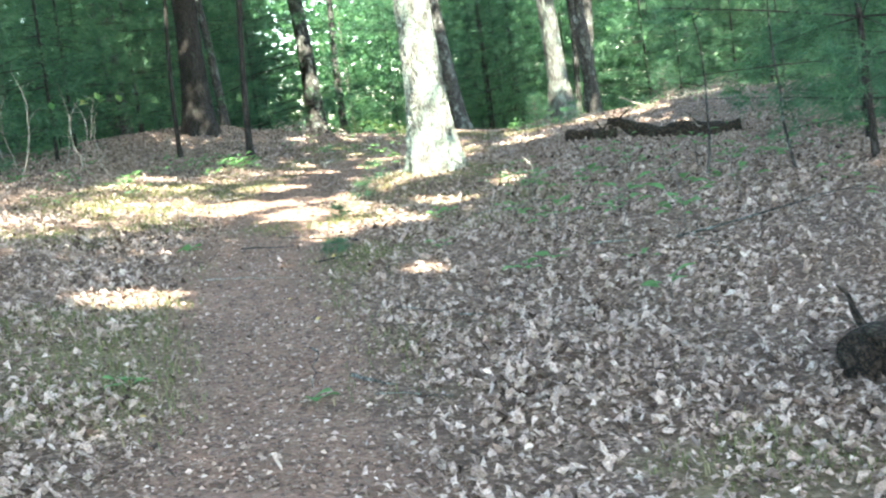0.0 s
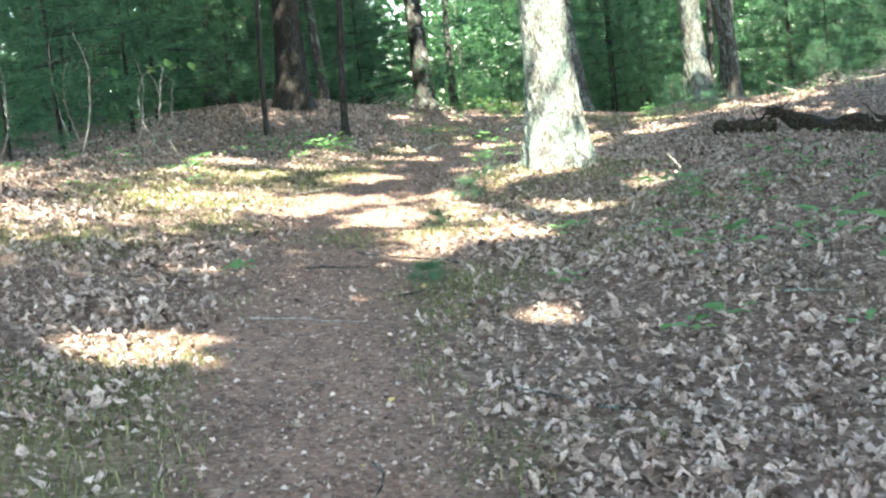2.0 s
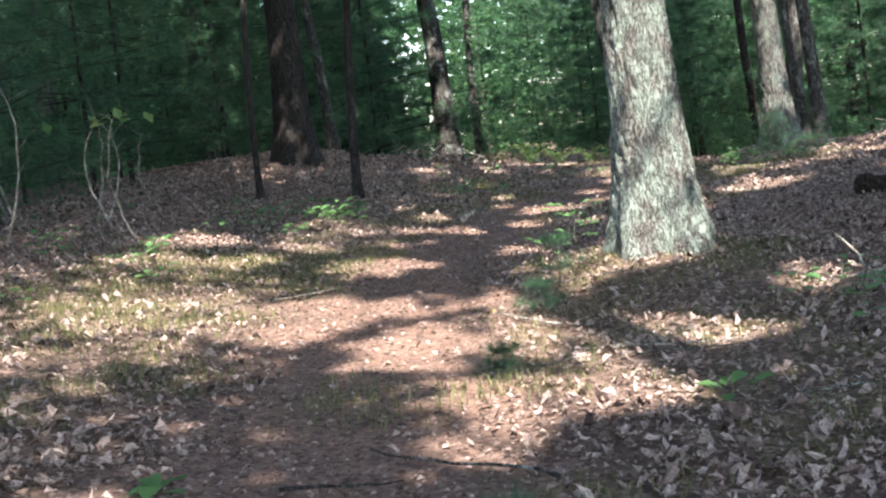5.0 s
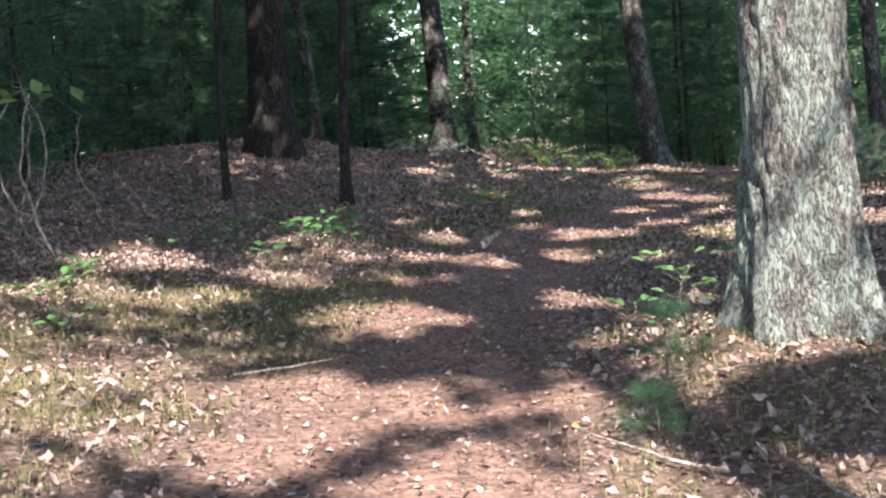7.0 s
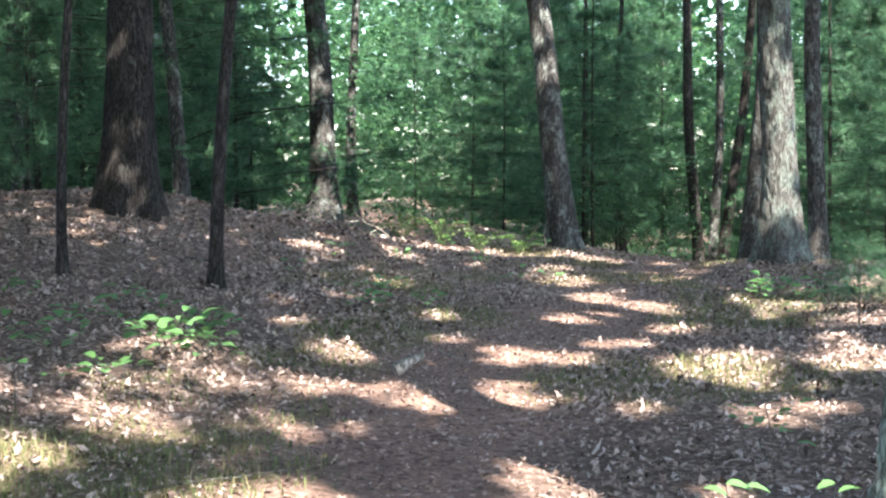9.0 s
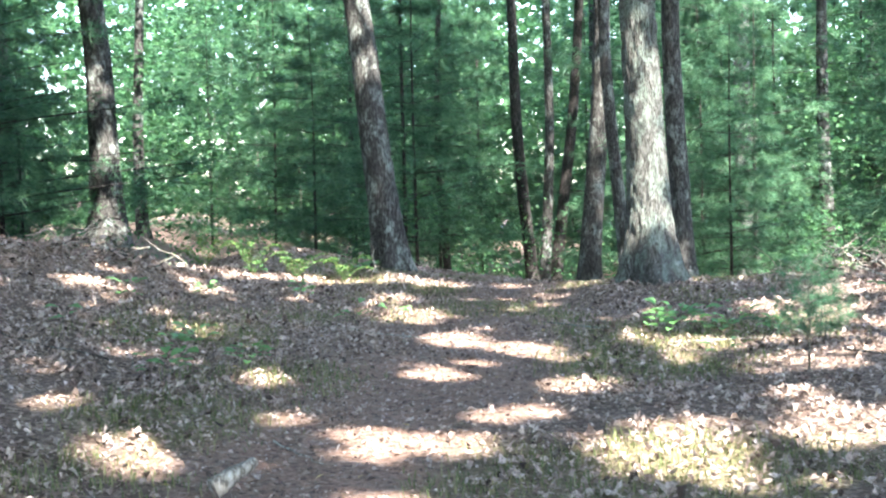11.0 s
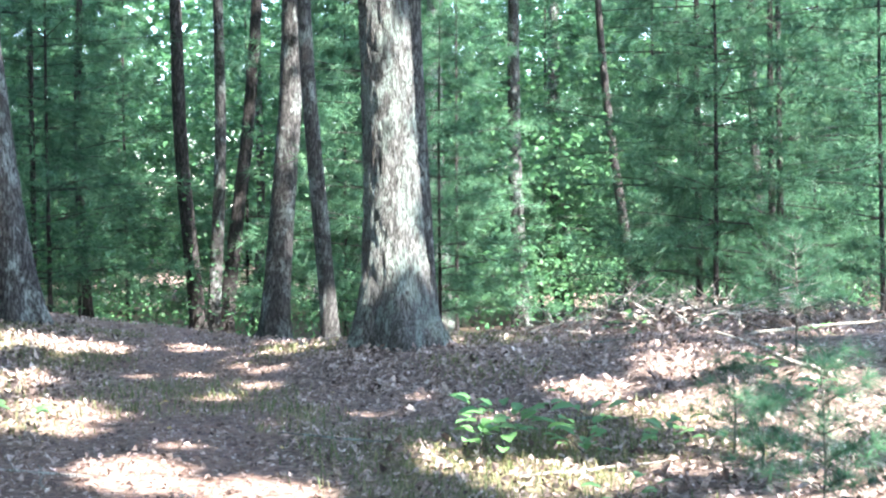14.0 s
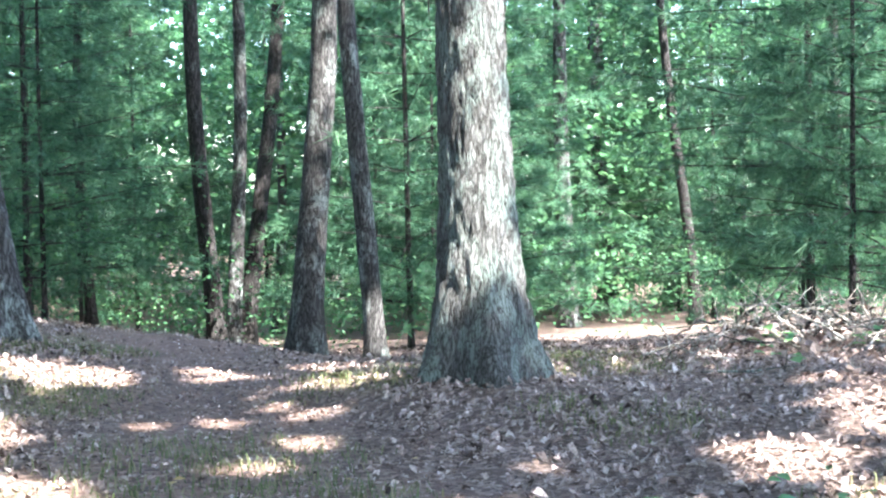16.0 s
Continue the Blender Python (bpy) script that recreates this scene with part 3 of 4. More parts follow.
# ---- white pines of the understorey ----
def pine_parts(seed, height, dense=1.0, needle=0.16):
    rng = np.random.default_rng(seed)
    rnd = random.Random(seed)
    verts, faces, cen, way = [], [], [], []
    h = 0.05 * height + 0.2
    while h < height * 0.97:
        reach = (0.35 + 0.3 * height * (1 - h / height) ** 0.7) * rnd.uniform(0.75, 1.15)
        a0 = rnd.uniform(0, 6.28)
        for b in range(rnd.choice((4, 5, 5))):
            a = a0 + b * 6.28 / 5 + rnd.uniform(-0.3, 0.3)
            ln = reach * rnd.uniform(0.65, 1.1)
            out = np.array((math.cos(a), math.sin(a), 0.0))
            rise = rnd.uniform(-0.05, 0.3)
            pts = [(*(out[:2] * ln * s), h + ln * (rise * s - 0.18 * s * s + 0.1 * s ** 3)) for s in (0, 0.5, 1.0)]
            n0 = len(verts)
            v, f = tube(pts, [0.002 + 0.0045 * ln * (1 - 0.8 * s) for s in (0, 0.5, 1)], 3, cap=False)
            verts += v
            faces += [tuple(i + n0 for i in q) for q in f]
            sprays = max(3, int(ln * 2.9 * dense))
            s = np.repeat(rng.uniform(0.06, 1.0, sprays) ** 0.75, 8)
            side = np.repeat(rng.uniform(-1, 1, sprays), 8) * (0.42 * ln * (1.05 - 0.6 * s))
            n = len(s)
            s = s + rng.normal(size=n) * 0.05
            side = side + rng.normal(size=n) * 0.07
            across = np.array((-out[1], out[0], 0.0))
            z = h + ln * (rise * s - 0.18 * s * s + 0.1 * s ** 3) + rng.normal(size=n) * 0.05
            c = out * (s * ln)[:, None] + across * side[:, None]
            c[:, 2] = z
            cen.append(c)
            w = out * 0.9 + across * np.sign(side)[:, None] * 0.6 + np.array((0, 0, 0.25))
            way.append(w / np.linalg.norm(w, axis=1, keepdims=True))
        h += rnd.uniform(0.28, 0.42) * (0.6 + height / 14)
    cen, way = np.concatenate(cen), np.concatenate(way)
    nv, nf = needle_fans(rng, cen, way, needle, 8, needle * 0.11)
    lean = (rnd.uniform(-0.02, 0.02), rnd.uniform(-0.02, 0.02))
    return (trunk_mesh("trunk", 0.02 + height * 0.0075, height, lean, seed, 1.3, 10, 0.5, 0.0, 0.03),
            clean_mesh("branchwork", verts, faces), mesh_of("needles", nv, nf))


PINES = []
for k, (h, dense, nl) in enumerate(((8.5, 0.95, 0.21), (7.0, 1.0, 0.2), (5.0, 1.15, 0.18), (10.5, 0.85, 0.22), (3.2, 1.4, 0.16), (9.0, 0.42, 0.36), (11.0, 0.4, 0.38))):
    t = thing("pine_tree", 0, 0, 0, "young white pine with soft tiers of green needles", "pine tree", "understorey pines")
    a, b, c = pine_parts(100 + k, h, dense, nl)
    piece("trunk", a, M_DARK, t)
    tagged(piece("branchwork", b, M_DARK, t, "thin dark branches in whorls"), kind="stuff")
    tagged(piece("needles", c, M_NEEDLE, t, "soft blue-green needles"), kind="stuff")
    PINES.append(t)
MAIN = np.array([(o.location.x, o.location.y) for o in scene.objects if o.name.startswith("tree")])


def in_wood(x, y):
    """Where the understorey grows: off the trail's clearing and inside what can be seen."""
    if x < -4.5 - 0.55 * (y - 8) or x > 6 + 0.95 * (y - 12):
        return False
    if y < 32.8 and -5.6 + (0.5 if y > 26 else 0) < x < (5.2 if y < 20 else 8.2) + max(0, (y - 28) * 0.1):
        return False
    return y > 9


def in_glade(x, y):
    """The open strips between the crest and the straight pine trunks farther down."""
    for ax, ay, bx, by, wide in ((6.3, 28.0, 12.1, 41.0, 0.65), (7.8, 29.5, 15.4, 45.0, 0.6), (3.9, 32.8, 7.6, 45.0, 1.6), (-2.9, 33.2, -3.4, 47.0, 1.5)):
        s = max(0.0, min(1.0, ((x - ax) * (bx - ax) + (y - ay) * (by - ay)) / ((bx - ax) ** 2 + (by - ay) ** 2)))
        if math.hypot(x - ax - s * (bx - ax), y - ay - s * (by - ay)) < wide:
            return True
    return False


rnd = random.Random(5)
spots = []
tries = 0
while len(spots) < 112 and tries < 20000:
    tries += 1
    y = 9 + 50 * rnd.random() ** 0.9
    x = rnd.uniform(-30, 36)
    gap = 2.0 if y < 42 else 2.3
    if in_wood(x, y) and all((x - a) ** 2 + (y - b) ** 2 > gap ** 2 for a, b in spots) and np.min((MAIN[:, 0] - x) ** 2 + (MAIN[:, 1] - y) ** 2) > 0.8:
        spots.append((x, y))
# pines at x below -6, y 18 to 27 are added to darken that slope
spots += [(1.7, 34.3), (2.4, 36.6), (0.1, 36.4), (2.0, 39.0), (-5.9, 38.6), (-7.4, 33.0), (1.2, 42.0), (-6.3, 21.2), (-6.8, 23.8), (-6.2, 26.6), (-6.5, 18.8), (-6.2, 33.2), (-7.2, 35.0), (1.6, 35.2), (-5.0, 36.4), (5.3, 9.6), (5.9, 12.0), (6.7, 15.0), (7.3, 18.4), (8.7, 30.0), (7.6, 31.6), (9.4, 31.0), (6.2, 10.6), (10.4, 43.2), (13.9, 43.0), (15.6, 41.4), (12.2, 44.6), (8.6, 42.4), (16.9, 44.6), (11.0, 46.6), (6.6, 43.0), (9.6, 39.6), (14.8, 39.4), (7.45, 27.96), (8.2, 26.4), (9.3, 29.4), (7.0, 33.9), (10.7, 36.0), (8.4, 36.4), (6.4, 35.8)]
first = set()
for n, (x, y) in enumerate(spots):
    k = rnd.choice((5, 6)) if y > 42 else rnd.choice((0, 1, 1, 2, 2, 3, 4)) if y > 19 else rnd.choice((2, 4, 4))
    s = rnd.uniform(0.85, 1.2)
    m = pose(x, y, gz(x, y), 0, 0, rnd.uniform(0, 360)) @ Matrix.Diagonal((s, s, s * rnd.uniform(0.9, 1.1), 1))
    if y > 31 and in_glade(x, y) and k in first:
        continue
    if k in first:
        o = copy_thing(PINES[k], m)
    else:
        o = PINES[k]
        first.add(k)
    o.matrix_basis = m


# ---- broad-leaved saplings behind ----
SAPS = []
for k in range(3):
    t = thing("sapling", 0, 0, 0, "broad-leaved sapling with light green leaves", "sapling", "understorey saplings")
    rng = np.random.default_rng(200 + k)
    hgt = 4.5 + 1.5 * k
    piece("trunk", trunk_mesh("trunk", 0.05, hgt, (0.03 * (k - 1), 0.02), 200 + k, 1.2, 8, 0.5, 0.0, 0.06), M_THIN, t)
    c = rng.normal(size=(34, 3)) * (0.75, 0.75, hgt * 0.26) + (0, 0, hgt * 0.55)
    p = c[rng.integers(0, 34, 2600)] + rng.normal(size=(2600, 3)) * (0.26, 0.26, 0.1)
    p = p[p[:, 2] > 0.25]
    v, f = leaf_cards(rng, p, 0.075)
    piece("leaves", mesh_of("leaves", v, f), M_LEAF, t, "light green leaves in loose layers")
    SAPS.append(t)
first = set()
made = 0
while made < 48:
    y, x = 24 + 38 * rnd.random(), rnd.uniform(-28, 34)
    if not in_wood(x, y) or (y < 36 and rnd.random() < 0.8) or (x > 3 and y < 45) or in_glade(x, y):
        continue
    k = rnd.randrange(3)
    s = rnd.uniform(0.8, 1.3)
    m = pose(x, y, gz(x, y), 0, 0, rnd.uniform(0, 360)) @ Matrix.Diagonal((s, s, s, 1))
    o = copy_thing(SAPS[k], m) if k in first else SAPS[k]
    first.add(k)
    o.matrix_basis = m
    made += 1


def far_woods():
    """The wood goes on all round: foliage in clumps from the ground to the treetops."""
    rng = np.random.default_rng(9)
    n = 2800
    a, r = rng.uniform(0, 2 * np.pi, n), rng.uniform(58, 85, n)
    a[n // 3:] = rng.uniform(0.1, np.pi - 0.1, n - n // 3)
    c = np.stack([1 + r * np.cos(a), 20 + r * np.sin(a), -1.0 + 20.0 * rng.random(n) ** 1.25], 1)
    p = c[rng.integers(0, n, 150000)] + rng.normal(size=(150000, 3)) * (2.0, 2.0, 1.2)
    v, f = leaf_cards(rng, p, 0.85)
    tagged(piece("far_woods", mesh_of("far_woods", v, f), M_LEAF), "distant sunlit green foliage all round", "woods", kind="stuff")


far_woods()


# ---- the floor's cover ----
def undergrowth():
    """Low leafy tangle under the trees."""
    rng = np.random.default_rng(14)
    c = []
    while len(c) < 640:
        x, y = rng.uniform(-26, 30), rng.uniform(12, 58)
        if in_wood(x, y):
            c.append((x, y, rng.uniform(0.1, 1.3)))
    c = np.array(c)
    p = c[rng.integers(0, len(c), 100000)] + rng.normal(size=(100000, 3)) * (0.55, 0.55, 0.28)
    p[:, 2] = ground_z(p[:, 0], p[:, 1]) + np.abs(p[:, 2]) + 0.03
    v, f = leaf_cards(rng, p, 0.07)
    tagged(piece("undergrowth", mesh_of("undergrowth", v, f), M_LEAF), "low tangle of green leaves under the trees", "undergrowth", kind="stuff")


undergrowth()


def thicket():
    """Leafy mid-storey deeper in the wood, in uneven clumps from knee height to the tree crowns."""
    rng = np.random.default_rng(19)
    c = []
    while len(c) < 620:
        x, y = rng.uniform(-34, 42), rng.uniform(38, 60)
        if -6 - 0.55 * (y - 8) < x < 8 + 0.95 * (y - 12):
            c.append((x, y, 0.4 + 11.5 * rng.random()))
    c = np.array(c)
    p = c[rng.integers(0, len(c), 160000)] + rng.normal(size=(160000, 3)) * (0.8, 0.8, 0.42)
    p[:, 2] = np.maximum(p[:, 2], 0.1) + ground_z(p[:, 0], p[:, 1])
    v, f = leaf_cards(rng, p, 0.15)
    tagged(piece("thicket", mesh_of("thicket", v, f), M_LEAF), "leafy green mid-storey deeper in the wood", "thicket", kind="stuff")


thicket()


def litter():
    """Curled, lobed dry oak leaves, thick off the trail and thin on it."""
    rng = np.random.default_rng(3)
    n = 265000
    x, y = rng.uniform(-7.5, 9, n), 2 + 34 * rng.random(n) ** 1.1
    d = off_trail(x, y)
    dens = 0.1 + 0.9 * smooth(0.35, 1.1, d) + 0.28 * smooth(16, 20, y) * (1 - smooth(0.5, 1.0, d))
    dens *= 1 - 0.6 * smooth(9, 12, y) * (1 - smooth(1.5, 3.0, d)) * (1 - smooth(15, 18, y))
    dens *= 0.35 + 0.65 * smooth(0.25, 0.6, patchy(x, y, 0.9, 8))
    keep = rng.random(n) < dens * 0.9
    x, y = x[keep], y[keep]
    n = len(x)
    s = (0.026 + 0.058 * rng.random(n) ** 1.6) * (0.65 + 0.35 * smooth(0.4, 1.0, off_trail(x, y))) * (1.05 - 0.25 * smooth(8, 17, y))
    uv = np.array([(-0.5, 0), (-0.12, 0.27), (0.27, 0.2), (0.5, 0.02), (0.02, -0.29)])
    u, v = uv[:, 0][None] * np.ones((n, 1)), uv[:, 1][None] * np.ones((n, 1))
    u = np.concatenate([u, np.zeros((n, 1))], 1)
    v = np.concatenate([v * rng.uniform(0.7, 1.2, (n, 1)), np.zeros((n, 1))], 1)
    w = rng.uniform(-0.9, 1.7, (n, 1)) * u * u + rng.uniform(-0.6, 1.9, (n, 1)) * np.abs(v) + 0.1 * rng.normal(size=u.shape)
    L = np.stack([u, v, w], -1) * s[:, None, None]
    az, tx, ty = rng.uniform(0, 6.28, n), rng.normal(size=n) * 0.4, rng.normal(size=n) * 0.4
    ca, sa = np.cos(az)[:, None], np.sin(az)[:, None]
    X, Y = L[..., 0] * ca - L[..., 1] * sa, L[..., 0] * sa + L[..., 1] * ca
    Z = L[..., 2] + X * tx[:, None] + Y * ty[:, None]
    X, Y = X + x[:, None], Y + y[:, None]
    Z = Z + ground_z(X, Y) + rng.uniform(0.002, 0.03, (n, 1))
    k = np.arange(n)[:, None] * 6
    ring = np.stack([np.arange(5), (np.arange(5) + 1) % 5, np.full(5, 5)], 1).ravel()[None]
    me = mesh_of("leaf_litter", np.stack([X, Y, Z], -1).reshape(-1, 3), (k + ring).reshape(-1, 3))
    tagged(piece("leaf_litter", me, M_LITTER), "dry curled brown oak leaves strewn over the floor", "leaf litter", kind="stuff")


def grass():
    """Thin tufts of grass and moss stalks beside the trail."""
    rng = np.random.default_rng(4)
    n = 26000
    x, y = rng.uniform(-5.5, 5, n), rng.uniform(3, 30, n)
    d = off_trail(x, y)
    keep = (patchy(x, y, 1.4, 3) > 0.5 + 0.4 * rng.random(n)) & (d > 0.5) & (d < 3.0)
    for cx, cy, r in ((1.0, 14.0, 1.0), (-0.8, 21.3, 0.7), (1.9, 21.4, 0.8), (1.4, 25.0, 0.7), (0.25, 11.1, 0.35), (-2.4, 12.7, 1.0), (-3.0, 14.5, 0.8), (-0.9, 6.6, 0.7), (-3.4, 13.2, 0.9), (-1.7, 18.6, 0.5), (-2.3, 17.3, 0.5), (-1.6, 15.9, 0.45), (-0.6, 10.8, 0.5), (1.2, 18.9, 0.6), (1.7, 14.2, 0.5), (0.7, 12.9, 0.4), (-1.9, 11.3, 0.6), (2.4, 22.4, 0.6), (-0.5, 4.4, 0.5), (3.4, 24.9, 0.5)):
        keep |= (np.hypot(x - cx, y - cy) < r * (0.4 + 0.8 * patchy(x, y, 0.4, 6))) & (rng.random(n) < 0.8)
    x, y = x[keep], y[keep]
    blades = 9
    X, Y = np.repeat(x, blades) + rng.normal(size=len(x) * blades) * 0.09, np.repeat(y, blades) + rng.normal(size=len(x) * blades) * 0.09
    m = len(X)
    h = rng.uniform(0.02, 0.085, m)
    a = rng.uniform(0, 6.28, m)
    b = np.stack([X, Y, ground_z(X, Y)], 1)
    side = np.stack([-np.sin(a), np.cos(a), np.zeros(m)], 1) * 0.0035
    tip = b + np.stack([np.cos(a) * h * 1.1, np.sin(a) * h * 1.1, h * 0.8], 1)
    mid = b + np.stack([np.cos(a) * h * 0.25, np.sin(a) * h * 0.25, h * 0.65], 1)
    v = np.stack([b - side, b + side, mid - side * 0.7, mid + side * 0.7, tip], 1).reshape(-1, 3)
    k = np.arange(m)[:, None] * 5
    f = (k + np.array([0, 1, 3, 0, 3, 2, 2, 3, 4])[None]).reshape(-1, 3)
    tagged(piece("grass", mesh_of("grass", v, f), M_GRASS), "thin yellow-green grass in patches beside the trail", "grass", kind="stuff")


def needle_carpet():
    """Fallen pine needles and bits of twig on the bare earth."""
    rng = np.random.default_rng(6)
    n = 15000
    y = rng.uniform(3, 30, n)
    x = np.interp(y, TRAIL_Y, TRAIL_X) + rng.normal(size=n) * 0.9
    a, l = rng.uniform(0, 6.28, n), rng.uniform(0.03, 0.09, n)
    z = ground_z(x, y) + 0.004
    d = np.stack([np.cos(a), np.sin(a), rng.normal(size=n) * 0.1], 1) * l[:, None]
    e = np.stack([-np.sin(a), np.cos(a), np.zeros(n)], 1) * 0.0016
    c = np.stack([x, y, z], 1)
    v = np.stack([c - d - e, c - d + e, c + d + e, c + d - e], 1).reshape(-1, 3)
    f = np.arange(n)[:, None] * 4 + np.arange(4)[None]
    tagged(piece("needle_carpet", mesh_of("needle_carpet", v, f), M_STRAW), "fallen brown pine needles on the trail", "needles", kind="stuff")


def crumbs():
    """Small broken bits of leaf that cover the floor, the trail too."""
    rng = np.random.default_rng(23)
    n = 150000
    x, y = rng.uniform(-4.5, 5.5, n), 3 + 26 * rng.random(n) ** 1.2
    keep = rng.random(n) < 0.35 + 0.65 * patchy(x, y, 0.5, 24)
    x, y = x[keep], y[keep]
    p = np.stack([x, y, ground_z(x, y) + rng.uniform(0.001, 0.012, len(x))], 1)
    size = 0.016 + 0.03 * rng.random((len(x), 1)) ** 2
    v, f = leaf_cards(rng, p, size, 0.25, 0.6)
    tagged(piece("leaf_fragments", mesh_of("leaf_fragments", v, f), M_CRUMB), "small broken bits of brown leaf on the earth", "leaf litter", kind="stuff")


litter()
crumbs()
grass()
needle_carpet()


# ---- logs, sticks and brush ----
def log(x, y, length, r, turn, tilt, seed, label, mat=M_ROT):
    t = thing("log", x, y, gz(x, y), label, "log")
    rnd = random.Random(seed)
    d = Vector((math.cos(turn), math.sin(turn), tilt))
    pts, rad = [], []
    for k in range(13):
        s = k / 12 - 0.5
        p = d * length * s
        ground_here = gz(x + p.x, y + p.y) - gz(x, y)
        pts.append(Vector((p.x, p.y + rnd.uniform(-0.03, 0.03), max(ground_here + r * 0.7, p.z + ground_here + r * 0.7) + rnd.uniform(-0.02, 0.02))))
        rad.append(r * (1.1 - 0.35 * (k / 12)) * rnd.uniform(0.88, 1.1))
    v, f = tube(pts, rad, 18, 0.35, seed)
    stem = piece("stem", clean_mesh("stem", v, f), mat, t)
    for k in range(3):
        i = rnd.randrange(3, 10)
        end = pts[i] + Vector((rnd.uniform(-0.4, 0.4), rnd.uniform(-0.3, 0.3), rnd.uniform(0.15, 0.4)))
        limb(stem, pts[i], end, r * 0.25, seed + k, mat, "broken_branch")
    return t


def rotten_log(x, y, seed, label):
    """A crumbling log: one end torn and lifted off the ground, the other sunk in the leaves."""
    t = thing("log", x, y, gz(x, y), label, "log")
    rnd = random.Random(seed)
    pts, rad = [], []
    for k in range(22):
        u = k / 21
        px, py = 1.9 * u, 0.12 * math.sin(u * 4.0)
        lift = 0.2 * (1 - smooth(0.0, 0.35, u)) + 0.06
        pts.append(Vector((px, py, gz(x + px, y + py) - gz(x, y) + lift)))
        rad.append((0.05 + 0.085 * float(smooth(0.0, 0.3, u)) - 0.03 * float(smooth(0.75, 1.0, u))) * rnd.uniform(0.94, 1.07))
    v, f = tube(pts, rad, 22, 0.6, seed)
    stem = piece("stem", clean_mesh("stem", v, f), M_ROT, t)
    for k in range(9):
        a = rnd.uniform(0, 6.28)
        root = pts[2] + Vector((0, math.cos(a) * 0.04, math.sin(a) * 0.04))
        limb(stem, root, root + Vector((-rnd.uniform(0.12, 0.3), math.cos(a) * 0.06, math.sin(a) * 0.05 + rnd.uniform(-0.05, 0.06))), 0.022, seed + k, M_ROT, "splinter")
    for k in range(4):
        i = rnd.randrange(6, 18)
        limb(stem, pts[i], pts[i] + Vector((rnd.uniform(-0.5, 0.2), rnd.uniform(-0.3, 0.1), rnd.uniform(0.1, 0.35))), 0.018, seed + 20 + k, M_STICK if k % 2 else M_ROT, "broken_branch")
    return t


rotten_log(3.5, 16.75, 1, "rotten dark brown log with a torn end lying on the leaves")
log(3.25, 16.75, 0.7, 0.1, -0.15, 0.0, 2, "short mossy fallen log beside a rotten one")
log(3.88, 4.42, 0.62, 0.15, 0.5, 0.3, 3, "dark rotten stump piece lying in the leaves")


def stick(x, y, length, r, turn, lift, seed, label, mat=M_STICK, twigs=2):
    t = thing("stick", x, y, gz(x, y), label, "stick")
    rnd = random.Random(seed)
    pts = []
    for k in range(7):
        s = k / 6
        px, py = math.cos(turn) * length * s, math.sin(turn) * length * s
        pts.append(Vector((px + rnd.uniform(-1, 1) * 0.035 * length, py + rnd.uniform(-1, 1) * 0.035 * length,
                           gz(x + px, y + py) - gz(x, y) + r + 0.015 + lift * s)))
    v, f = tube(pts, [r * (1 - 0.1 * k) for k in range(7)], 6, 0.3, seed)
    stem = piece("stem", clean_mesh("stem", v, f), mat, t)
    for k in range(twigs):
        i = rnd.randrange(2, 6)
        limb(stem, pts[i], pts[i] + Vector((rnd.uniform(-0.3, 0.3), rnd.uniform(-0.3, 0.3), rnd.uniform(0.0, 0.12))) * length * 0.5, r * 0.5, seed + k, mat, "twig")
    return t


stick(3.72, 4.55, 0.6, 0.024, -1.0, 0.0, 1, "pale forked dead branch propped on the leaves")
stick(-3.6, 11.9, 0.45, 0.014, 0.1, 0.0, 2, "pale dead stick lying in the leaves")
stick(2.05, 12.85, 0.85, 0.016, 0.1, 0.08, 3, "bleached forked branch lying beside the oak")
stick(2.3, 12.8, 0.5, 0.012, 1.9, 0.22, 4, "thin bleached branch lying beside the oak")
stick(-1.02, 18.38, 0.2, 0.045, 0.5, 0.1, 5, "short bleached root stub sticking out of the trail", M_STICK, 1)
stick(0.45, 12.35, 0.75, 0.009, 2.4, 0.02, 6, "thin pale twig across the leaves")
stick(0.95, 11.85, 0.6, 0.008, 2.0, 0.02, 7, "thin pale twig across the leaves")
stick(1.7, 6.2, 0.7, 0.009, 2.7, 0.02, 8, "thin dark twig in the leaf litter", M_BROWN)
stick(0.9, 4.9, 0.35, 0.012, -0.7, 0.0, 9, "short dark twig on the trail", M_BROWN)
stick(3.2, 7.9, 1.5, 0.012, 0.15, 0.08, 10, "thin dark branch lying under seedlings", M_BROWN)
stick(-0.6, 9.4, 0.5, 0.008, 0.3, 0.0, 11, "thin dark twig on the trail", M_BROWN)
for k in range(60):
    r2 = random.Random(700 + k)
    y = r2.uniform(4, 29)
    stick(r2.uniform(-4.5, 5.0), y, r2.uniform(0.25, 0.9), r2.uniform(0.004, 0.01), r2.uniform(0, 6.28), r2.uniform(0, 0.06), 700 + k,
          "thin dead twig among fallen leaves", r2.choice((M_BROWN, M_STICK, M_THIN)), r2.choice((0, 1, 2)))


